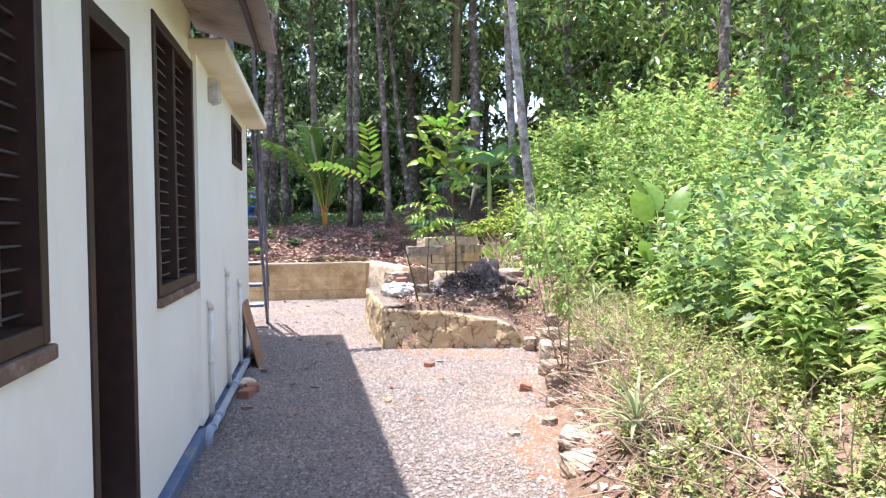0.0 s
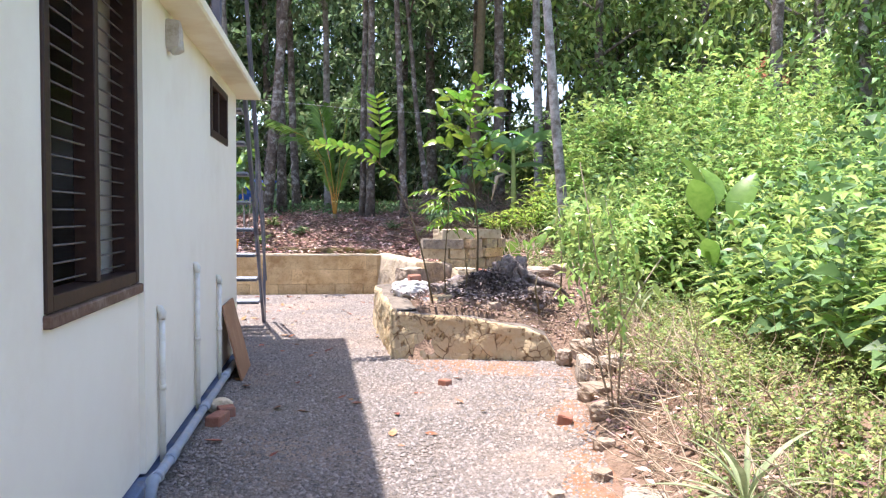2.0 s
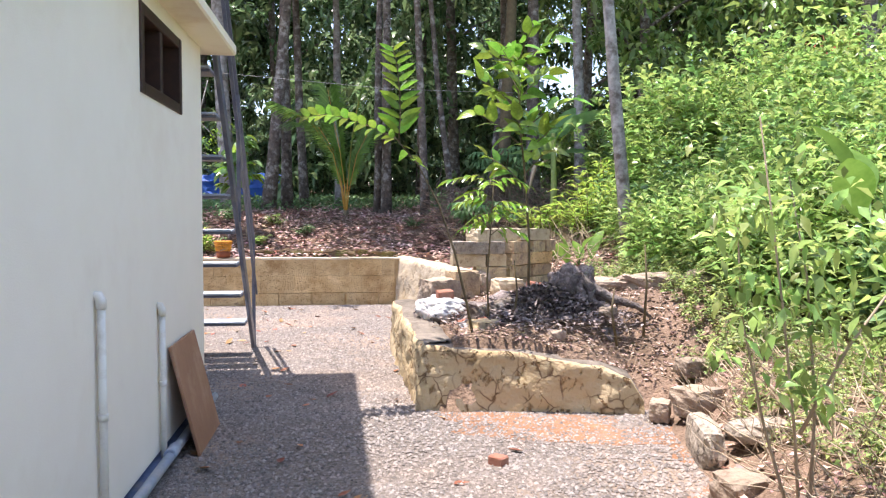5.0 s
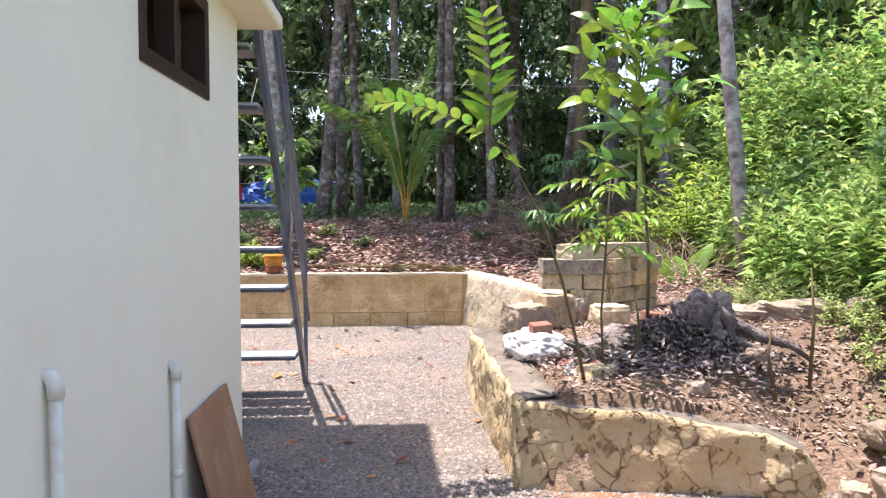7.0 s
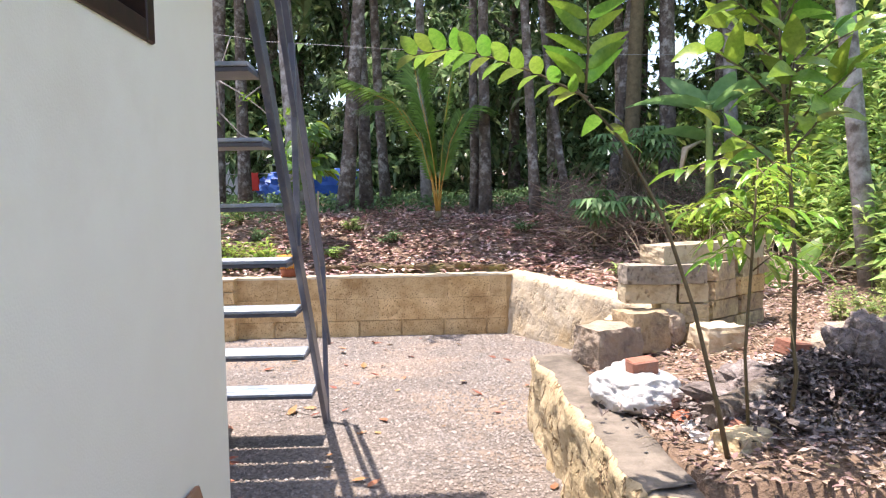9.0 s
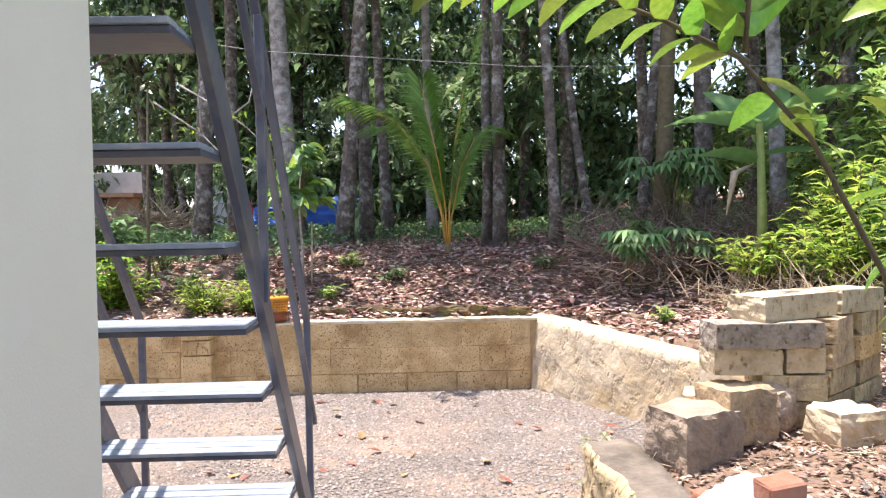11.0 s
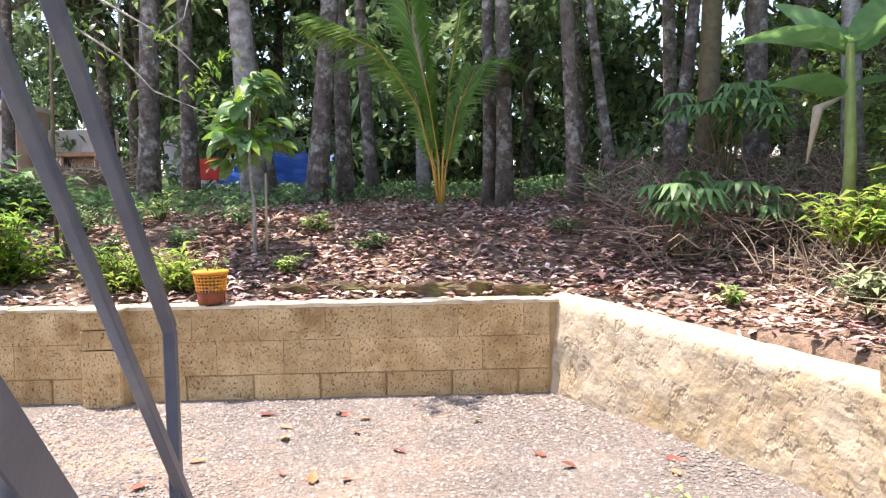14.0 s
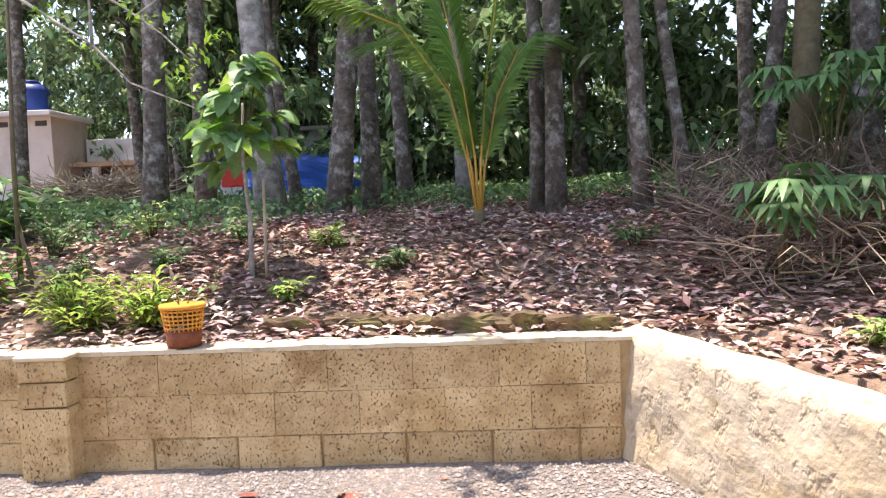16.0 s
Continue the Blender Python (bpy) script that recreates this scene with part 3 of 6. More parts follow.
def barred_window(name, y0, y1, z0, z1, x, label, rods=20, mull=True, curtain=False, sill=True):
    w = thing(name, x, (y0 + y1) / 2, z0, label, "window", kind="structure")
    hy, h, fw = (y1 - y0) / 2, z1 - z0, 0.06
    bm = bmesh.new()
    add_box(bm, -0.10, 0.012, -hy, -hy + fw, 0, h, 0.004)
    add_box(bm, -0.10, 0.012, hy - fw, hy, 0, h, 0.004)
    add_box(bm, -0.10, 0.011, -hy + fw, hy - fw, h - fw, h, 0.004)
    add_box(bm, -0.10, 0.011, -hy + fw, hy - fw, 0, fw, 0.004)
    part("window_frame", bm, M_TRIM, w)
    if sill:
        part("window_sill", box(-0.1, 0.03, -hy - 0.01, hy + 0.01, -0.05, -0.003, 0.006), M_SILL, w, "weathered brown sill")
    if mull:
        part("mullion", box(-0.09, 0.0, -0.028, 0.028, fw, h - fw, 0.004), M_TRIM, w)
    for i in range(rods):
        z = fw + (h - 2 * fw) * (i + 0.5) / rods
        part("rod", tube([(-0.045, -hy + fw, z), (-0.045, hy - fw, z)], 0.0045, 6), M_ROD, w)
    if curtain:
        ys = np.linspace(-hy + 0.05, -hy + 0.42, 40)
        v = [(-0.16 + 0.018 * math.sin(i * 1.15) + d, y, z) for d in (0, 0.004) for z in (0.02, h) for i, y in enumerate(ys)]
        k, n = [], len(ys)
        for d in (0, 2 * n):
            k += [(d + i, d + i + 1, d + n + i + 1, d + n + i) for i in range(n - 1)]
        part("curtain", mesh_np("curtain", v, k, M_CURTAIN, True), M_CURTAIN, w, "brown gathered curtain")
    return w


barred_window("window_1", *W1, 0.0, "dark wooden window with steel rods")
barred_window("window_2", *W2, 0.0, "dark double wooden window with rods and curtain", curtain=True)
barred_window("window_3", *SW, 0.03, "small high dark wooden window", rods=0, sill=False)

door = thing("door_1", 0, (DOOR[0] + DOOR[1]) / 2, DOOR[2], "open doorway with a dark wooden frame", "door", kind="structure")
hy, dh = (DOOR[1] - DOOR[0]) / 2, DOOR[3] - DOOR[2]
bm = bmesh.new()
add_box(bm, -0.15, 0.008, -hy, -hy + 0.07, 0, dh, 0.004)
add_box(bm, -0.15, 0.008, hy - 0.07, hy, 0, dh, 0.004)
add_box(bm, -0.15, 0.007, -hy + 0.07, hy - 0.07, dh - 0.07, dh, 0.004)
part("door_frame", bm, M_TRIM, door)
bm = bmesh.new()
add_box(bm, -0.72, -0.15, hy - 0.12, hy - 0.08, 0.01, dh - 0.07)
for a, b in ((0.12, 0.75), (0.85, 1.85)):
    add_box(bm, -0.64, -0.23, hy - 0.13, hy - 0.12, a, b, 0.006)
part("leaf", bm, M_TRIM, door, "dark wooden door leaf")

# Pipes on the wall.
for y, zt in ((5.326, 0.90), (6.412, 1.07), (7.426, 0.90)):
    p = thing("wall_pipe", 0.055, y, 0, "off-white plastic waste pipe with capped top", "pipe", "pipes up the wall")
    part("riser", tube([(0, 0, 0.07), (0, 0, zt - 0.03)], 0.017, 10), M_PIPE, p)
    part("cap", tube([(0, 0, zt - 0.045), (0, 0, zt - 0.01), (-0.012, 0, zt + 0.012), (-0.03, 0, zt + 0.012)], [0.021, 0.023, 0.022, 0.019], 10), M_PIPE, p)
    part("clip", tube([(0, 0, zt * 0.52), (0, 0, zt * 0.52 + 0.03)], 0.021, 10), M_PIPE, p)
gp = thing("drain_pipe", 0.10, 0, 0, "grey-blue plastic drain pipe along the plinth", "pipe")
part("run", tube([(0, 4.98, 0.105), (0, 5.2, 0.10), (0, 8.74, 0.085)], 0.027, 10), M_GREYPIPE, gp)
part("elbow", tube([(0, 5.02, 0.10), (-0.02, 4.97, 0.09), (-0.03, 4.95, 0.03), (-0.03, 4.95, -0.04)], 0.034, 10), M_GREYPIPE, gp)
for y in (5.326, 6.412, 7.426):
    part("tee", tube([(0, y - 0.07, 0.10), (0, y + 0.07, 0.098)], 0.034, 10), M_GREYPIPE, gp)

fix = thing("vent_cover", 0.04, 5.64, 2.45, "small grey weathered vent hood on the wall", "vent")
part("hood", rock_mesh("hood", 0.14, 0.12, 0.17, M_GLASSFIX, 3.0, 3, 0.08, 0.5), M_GLASSFIX, fix)
part("spout", tube([(0.03, 0, -0.05), (0.05, 0.0, -0.10)], [0.05, 0.035], 8), M_GLASSFIX, fix)

# Leaning board.
board = thing("leaning_board", 0.10, 8.4, 0.0, "brown flat board leaning against the house wall", "board", rz=0)
part("panel", box(-0.33, 0.33, -0.009, 0.009, 0, 0.66, 0.003), M_BOARD, board)
board.matrix_world = pose(0.205, 7.95, 0.005, 0, 0, 0) @ pose(0, 0, 0, 0, -14, 0) @ pose(0, 0, 0, 0, 0, 90)


# ---- steel stair up to the roof ----
SX0, SX1 = -0.765, 0.06
SLOPE = 0.25 / 0.307


def on_stair(z):
    """Where the middle line of the stringers stands at that height."""
    return 11.208 - z * SLOPE


stair = thing("steel_stair", 0, 0, 0, "blue-grey painted steel stair up to the roof", "stair")
for x in (SX0 - 0.018, SX1 + 0.018):
    part("stringer", beam((x, on_stair(-0.06), -0.06), (x, on_stair(2.75), 2.75), 0.036, 0.118), M_STEEL, stair)
for i in range(8):
    z, y = 0.337 + 0.307 * i, 10.77 - 0.25 * i
    tr = new("tread")
    tr.parent = stair
    part("carrier", box(SX0, SX1, y - 0.10, y + 0.135, z - 0.034, z - 0.012, 0.003), M_STEEL, tr)
    for j in range(3):
        y0 = y - 0.115 + j * 0.088
        part("slat", box(SX0, SX1 - 0.004 * j, y0, y0 + 0.073, z - 0.011, z + 0.008, 0.003), M_TREAD, tr)
for x, out in ((SX0 - 0.035, -1), (SX1 + 0.025, 1)):
    part("newel_post", beam((x, 11.172, 0), (x, 11.172, 1.13), 0.034, 0.034), M_STEEL, stair)
    part("handrail", beam((x, 11.172, 1.13), (x, 9.155, 3.66), 0.036, 0.036), M_STEEL, stair)
    part("mid_rail", beam((x + 0.014 * out, 11.262, 0.555), (x + 0.014 * out, 9.16, 3.27), 0.03, 0.034), M_STEEL, stair)
    part("baluster", beam((x + 0.01 * out, 10.10, 1.33), (x + 0.01 * out, 10.10, 2.46), 0.034, 0.036), M_STEEL, stair)


# ---- low retaining wall of blocks ----
RW = 14.67


def block_mesh(name, lx, ly, lz, material, seed, b=0.012):
    """A worn block with chamfered, slightly uneven edges: origin at the middle."""
    bm = box(-lx / 2, lx / 2, -ly / 2, ly / 2, -lz / 2, lz / 2, b)
    r = random.Random(seed)
    for v in bm.verts:
        v.co += Vector((r.uniform(-1, 1), r.uniform(-1, 1), r.uniform(-1, 1))) * b * 0.45
    me = bpy.data.meshes.new(name)
    bm.to_mesh(me)
    bm.free()
    me.materials.append(material)
    return me


ret = thing("retaining_wall", 0, RW, 0, "low ochre block retaining wall with a plaster cap", "wall", kind="structure")
part("core", box(-7.0, 1.84, 0.012, 0.2, -0.06, 0.69), M_MORTAR, ret)
bm = bmesh.new()
for i in range(60):
    x0, x1 = -7.0 + i * 8.84 / 60, -7.0 + (i + 1) * 8.84 / 60
    z = 0.718 + 0.003 * math.sin(i * 1.9) + 0.003 * math.sin(i * 0.7)
    add_box(bm, x0, x1, -0.010 + 0.002 * math.sin(i * 2.3), 0.235, 0.692, z)
part("cap", bm, M_CAP, ret, "pale plaster cap")
halfb = {}
for row, (z0, z1, off) in enumerate(((-0.06, 0.187, 0.0), (0.191, 0.445, 0.23), (0.447, 0.691, 0.05))):
    edges = sorted(set([1.77] + [0.523 + off + 0.5 * i for i in range(-16, 4) if 0.523 + off + 0.5 * i < 1.62]))
    for e0, e1 in zip(edges, edges[1:]):
        if e0 < -6.9:
            continue
        L = round(e1 - e0 - (0.013 if row == 0 else 0.002), 3)
        key = (L, row)
        if key not in halfb:
            halfb[key] = [block_mesh("block", L, 0.16, z1 - z0, M_BLOCK, 11 + row + k, 0.008 if row == 0 else 0.002) for k in range(3)]
        b = part("block", halfb[key][int((e0 + 20) * 2) % 3], M_BLOCK, ret)
        b.location = ((e0 + e1) / 2, 0.075 + (0.004 if row == 0 else 0.001) * math.sin(e0 * 5 + row), (z0 + z1) / 2)
pil = thing("wall_pier", -1.545, RW - 0.05, 0, "ochre block pier set in the retaining wall", "pier", kind="structure")
for z0, z1 in ((-0.05, 0.42), (0.43, 0.57), (0.58, 0.70)):
    b = part("block", block_mesh("block", 0.29, 0.20, z1 - z0, M_BLOCK, int(z0 * 100), 0.01), M_BLOCK, pil)
    b.location = (0, 0, (z0 + z1) / 2)
part("cap", box(-0.155, 0.155, -0.112, 0.12, 0.702, 0.732, 0.008), M_CAP, pil)


def rubble_wall(name, pts, tops, thick, label, batter=0.0, seed=0.0, bulge=0.03, face=None):
    """A plastered rubble wall along a line of plan points, its face uneven, with the given height of the top at each."""
    seg = []
    for (a, b), (ta, tb) in zip(zip(pts, pts[1:]), zip(tops, tops[1:])):
        L = math.dist(a, b)
        n = max(2, int(L / 0.035))
        for i in range(n):
            f = i / n
            seg.append((a[0] + (b[0] - a[0]) * f, a[1] + (b[1] - a[1]) * f, ta + (tb - ta) * f))
    seg.append((*pts[-1], tops[-1]))
    nrm = []
    for i in range(len(seg)):
        p, q = seg[max(i - 3, 0)], seg[min(i + 3, len(seg) - 1)]
        dx, dy = q[0] - p[0], q[1] - p[1]
        L = math.hypot(dx, dy)
        nrm.append((dy / L, -dx / L))
    rows = 18
    v, f = [], []
    for i, ((x, y, t), (nx, ny)) in enumerate(zip(seg, nrm)):
        ring = []
        for j in range(rows + 1):
            z = -0.06 + (t + 0.06) * j / rows
            o = -batter * (z + 0.06) / 0.7
            p = Vector((x * 1.0, y * 1.0, z))
            cell = noise.voronoi(p * 5.5 + Vector((seed, 0, 0)))[0]
            o += bulge * 1.1 * noise.noise(p * 4.5 + Vector((seed, 0, 0))) + bulge * 0.5 * noise.noise(p * 13) + bulge * 0.8 * (min(0.35, cell[1] - cell[0]) - 0.2)
            if j == rows:
                o -= 0.02
            ring.append((x + nx * o, y + ny * o, z + (0.012 * noise.noise(p * 6) if j == rows else 0)))
        for o in (0.35, 0.7, 1.0):
            p = Vector((x, y, o))
            w = thick * o + batter
            ring.append((x - nx * w, y - ny * w, t + 0.014 * noise.noise(Vector((x * 5 + o * 3, y * 5, seed))) + 0.008))
        ring.append((x - nx * (thick + batter), y - ny * (thick + batter), -0.06))
        v += ring
    m = rows + 5
    for i in range(len(seg) - 1):
        for j in range(m - 1):
            a = i * m + j
            f.append((a, a + 1, a + m + 1, a + m))
    me = mesh_np(name, v, f, face or M_RUBBLE, True)
    me.materials.append(M_CAP if face else M_CONC)
    idx = np.zeros(len(me.polygons), np.int32)
    idx.reshape(len(seg) - 1, m - 1)[:, rows:] = 1
    me.polygons.foreach_set("material_index", idx)
    ob = part(name, me, face or M_RUBBLE)
    return tagged(ob, label, "wall", kind="structure")


rubble_wall("wall_rubble", [(1.70, 14.86), (1.755, 14.70), (2.19, 13.80), (2.58, 13.0), (2.76, 12.5), (2.93, 11.9)], [0.72, 0.715, 0.66, 0.61, 0.60, 0.62], 0.24, "sloping ochre plastered rubble wall", 0.06, 2.0, 0.018, M_PLASTER)


# ---- raised bed at the yard's edge ----
rubble_wall("bed_wall", [(1.50, 10.95), (1.49, 10.7), (1.52, 9.6), (1.553, 8.50), (1.58, 8.47), (2.3, 8.36), (2.85, 8.25), (3.05, 8.21), (3.14, 8.19)], [0.50, 0.53, 0.51, 0.475, 0.47, 0.42, 0.33, 0.25, 0.10], 0.24, "low cracked ochre stone bed wall with weathered top", 0.025, 7.0, 0.035)


def stone(name, x, y, z, sx, sy, sz, rz, label, category, group="", material=None, seed=1.0, cube=0.7, rx=0.0, ry=0.0, rough=0.12, cuts=3):
    """A single loose stone or block resting with its middle at that place."""
    ob = part(name, rock_mesh(name, sx, sy, sz, material or M_ROCK, seed, max(cuts, 6), rough, cube), material)
    ob.matrix_world = pose(x, y, z, rx, ry, rz)
    return tagged(ob, label, category, group)


# Stack of cut blocks.
stack_lbl = "cut laterite building block in a loose stack"
for i, (x, y, z, L, rz, d) in enumerate((
        (2.50, 10.84, 0.667, 0.34, 2, 0.22), (2.77, 10.98, 0.667, 0.34, 42, 0.22), (3.08, 11.26, 0.667, 0.44, 42, 0.22),
        (2.52, 10.83, 0.80, 0.32, -2, 0.22), (2.80, 11.00, 0.80, 0.40, 43, 0.22), (3.11, 11.28, 0.80, 0.40, 41, 0.22),
        (2.29, 10.82, 0.932, 0.34, 2, 0.20), (2.57, 10.84, 0.932, 0.20, 3, 0.22), (2.79, 10.98, 0.932, 0.30, 42, 0.22), (3.09, 11.25, 0.932, 0.46, 42, 0.22),
        (2.28, 10.80, 1.06, 0.32, 3, 0.22), (2.55, 10.81, 1.06, 0.22, 2, 0.22), (2.78, 10.96, 1.06, 0.28, 44, 0.22), (3.05, 11.2, 1.06, 0.22, 42, 0.22), (3.22, 11.36, 1.06, 0.18, 44, 0.22),
        (2.56, 10.93, 1.187, 0.48, 20, 0.24), (3.0, 11.16, 1.187, 0.50, 34, 0.24))):
    m = M_PALESTONE if (z == 0.932 and x < 2.6) or z > 1.1 else (M_GREYBLOCK if z == 1.06 and x < 2.6 else (M_BLOCK if z == 0.932 and x > 3 else M_STONE))
    b = part("cut_block", rock_mesh("cut_block", L, d * random.uniform(0.92, 1.08), 0.124, m, 50 + 3.1 * i, 7, 0.035, 0.965), m)
    b.matrix_world = pose(x, y, z, 0, random.uniform(-1.5, 1.5), rz + random.uniform(-4, 4))
    tagged(b, "pale cut laterite block on the loose stack" if m is M_PALESTONE else "grey weathered building block on the loose stack" if m is M_GREYBLOCK else stack_lbl, "block", "stack of cut blocks")

# Boulders and slabs by the stack.
stone("boulder", 1.97, 10.58, 0.62, 0.35, 0.30, 0.28, 22, "large squared grey-brown boulder on the bed's end", "rock", seed=4.0, cube=0.84, cuts=9, rough=0.11)
stone("boulder", 2.215, 10.70, 0.70, 0.265, 0.27, 0.26, 16, "squared laterite rock under the stack", "rock", seed=7.0, cube=0.86, cuts=9, material=M_STONE, rough=0.1)
stone("boulder", 2.22, 10.93, 0.62, 0.34, 0.26, 0.26, -20, "pale pitted rock behind the boulder", "rock", seed=9.0, cube=0.8, cuts=4, material=M_STONE)
stone("boulder", 2.42, 10.72, 0.70, 0.15, 0.16, 0.23, 30, "rounded grey stone against the stack", "rock", seed=12.0, cube=0.3, cuts=4)
stone("flat_stone", 2.63, 10.48, 0.68, 0.265, 0.23, 0.17, 14, "flat pale building stone lying on earth", "rock", seed=5.0, cube=0.82, material=M_CAP, cuts=7)
stone("flat_stone", 2.45, 11.25, 0.22, 0.45, 0.36, 0.34, 30, "pale stone low at the gravel edge", "rock", seed=8.0, cube=0.6, material=M_STONE)
for i, (x, y, L, rz) in enumerate(((2.92, 12.22, 0.36, -68), (3.06, 11.85, 0.36, -66))):
    b = part("cut_block", block_mesh("cut_block", L, 0.22, 0.19, M_STONE, 80 + i, 0.016), M_STONE)
    b.matrix_world = pose(x + 0.12, y, 0.64 + 0.04 * i, 0, 0, rz)
    tagged(b, "cut laterite block in the ragged end of a wall", "block", "blocks at the wall end")

# Sack with a brick on it.
sack = part("sack", rock_mesh("sack", 0.37, 0.42, 0.21, M_BAG, 6.0, 20, 0.17, 0.16), M_BAG)
sack.matrix_world = pose(1.87, 9.60, 0.58, 0, 0, 20)
for p in sack.data.polygons:
    p.use_smooth = True
tagged(sack, "crumpled white woven sack lying on the bed", "sack")
neck = part("neck", rock_mesh("neck", 0.15, 0.14, 0.12, M_BAG, 3.3, 12, 0.25, 0.1), M_BAG, sack, "bunched neck of the sack")
neck.location = (0.05, 0.14, 0.06)
for p in neck.data.polygons:
    p.use_smooth = True


def brick(x, y, z, rz, rx=0.0, ry=0.0, s=1.0):
    b = part("brick", block_mesh("brick", 0.19 * s, 0.10, 0.075, M_BRICK, int(x * 100), 0.007), M_BRICK)
    b.matrix_world = pose(x, y, z, rx, ry, rz)
    return tagged(b, "loose worn red clay brick", "brick", "loose bricks")


brick(1.89, 9.56, 0.715, 12, 4, -3, 0.74)
brick(2.74, 9.72, 0.76, 30, 8, 10)
brick(2.13, 8.95, 0.55, 60, 20, 0, 0.7)
brick(0.20, 6.31, 0.035, 75)
brick(0.23, 6.50, 0.035, 20, 0, 0, 0.6)
brick(1.91, 7.30, 0.012, 40, 0, 0, 0.4)
brick(2.56, 6.05, 0.025, 70, 12, 0, 0.6)
stone("pale_pebble", 0.17, 6.62, 0.05, 0.16, 0.10, 0.10, 15, "pale rounded stone by the house wall", "stone", seed=3.0, cube=0.2, material=M_CAP)

stone("bed_stone", 2.10, 8.86, 0.52, 0.22, 0.18, 0.16, 30, "pale angular stone at the sapling's foot", "stone", "stones on the bed", seed=2.0, cube=0.6, material=M_STONE)
stone("bed_stone", 2.35, 8.68, 0.50, 0.20, 0.10, 0.09, 70, "ochre stone lying on the bed", "stone", "stones on the bed", seed=5.5, cube=0.6, material=M_STONE)
stone("bed_stone", 2.62, 8.62, 0.50, 0.13, 0.10, 0.09, 10, "grey stone lying on the bed", "stone", "stones on the bed", seed=7.7, cube=0.5)
stone("bed_stone", 3.15, 9.0, 0.62, 0.16, 0.12, 0.10, 50, "grey stone by the stump", "stone", "stones on the bed", seed=1.2, cube=0.5)
stone("bed_stone", 1.78, 9.95, 0.55, 0.09, 0.08, 0.07, 20, "small orange clay lump on the bed", "stone", "stones on the bed", M_BRICK, 8.2, 0.4)

for x, y, sx, sy, rz, lbl, m in ((2.02, 9.16, 0.13, 0.07, 20, "crumpled pale plastic wrapper on the bed", M_BAG), (2.28, 9.34, 0.07, 0.05, 70, "torn white plastic scrap on the bed", M_BAG), (1.98, 8.98, 0.08, 0.06, 120, "torn white plastic scrap on the bed", M_BAG), (2.06, 9.34, 0.16, 0.12, 15, "clump of dry orange-brown needles on the bed", M_FALLEN)):
    sc = part("scrap", rock_mesh("scrap", sx, sy, 0.03, m, x * 9, 6, 0.5, 0.5), m)
    sc.matrix_world = pose(x, y, land1(x, y) + 0.015, 6, -5, rz)
    tagged(sc, lbl, "scrap", "scraps on the bed")

# Burnt stump with its ash heap.
stump = thing("tree_stump", 2.95, 9.35, 0.66, "grey weathered tree stump with spread roots", "stump")
bole = part("trunk", rock_mesh("trunk", 0.34, 0.28, 0.48, M_ASH, 4.4, 16, 0.34, 0.55), M_ASH, stump)
bole.location = (0.02, 0.02, 0.04)
sr = random.Random(14)
for a, L in ((200, 0.62), (228, 0.42), (160, 0.5), (262, 0.34), (20, 0.6), (335, 0.66), (90, 0.4), (300, 0.45)):
    c, q = math.cos(radians(a)), math.sin(radians(a))
    w = [sr.uniform(-0.06, 0.06) for _ in range(4)]
    part("root", tube([(c * 0.07, q * 0.07, 0.22), (c * 0.15 + w[0], q * 0.15, 0.13 + w[1] * 0.5), (c * L * 0.5, q * L * 0.5 + w[2], 0.04 + w[3] * 0.4), (c * L * 0.8 + w[1], q * L * 0.8, -0.01), (c * L, q * L + w[0], -0.10)], [0.055, 0.046, 0.04, 0.026, 0.012], 7), M_ASH, stump)
ash = part("ash_heap", rock_mesh("ash_heap", 1.0, 0.75, 0.36, M_CHAR, 5.0, 20, 0.6, 0.0), M_CHAR)
ash.matrix_world = pose(2.66, 9.28, 0.50, 0, 0, 15)
tagged(ash, "dark heap of ash and charred leaves", "ash heap", kind="stuff")
log = part("fallen_log", tube([(2.05, 9.05, 0.60), (2.35, 9.2, 0.66), (2.6, 9.25, 0.70), (2.75, 9.3, 0.8)], [0.06, 0.07, 0.06, 0.04], 9), M_BARK)
tagged(log, "short grey log lying across the bed", "log")
for i, (x, y, L, rz) in enumerate(((3.40, 10.05, 0.62, -24), (3.88, 9.78, 0.66, -36), (4.3, 9.42, 0.5, -40), (3.1, 10.0, 0.34, 10))):
    stone("old_kerb_stone", x, y, land1(x, y) + 0.0, L, 0.28, 0.22, rz, "weathered dark grey stone edging under the weeds", "stone", "old edging stones", M_ROCK, 3.0 + i, 0.45, rx=6 - 4 * i, rough=0.35, cuts=6)

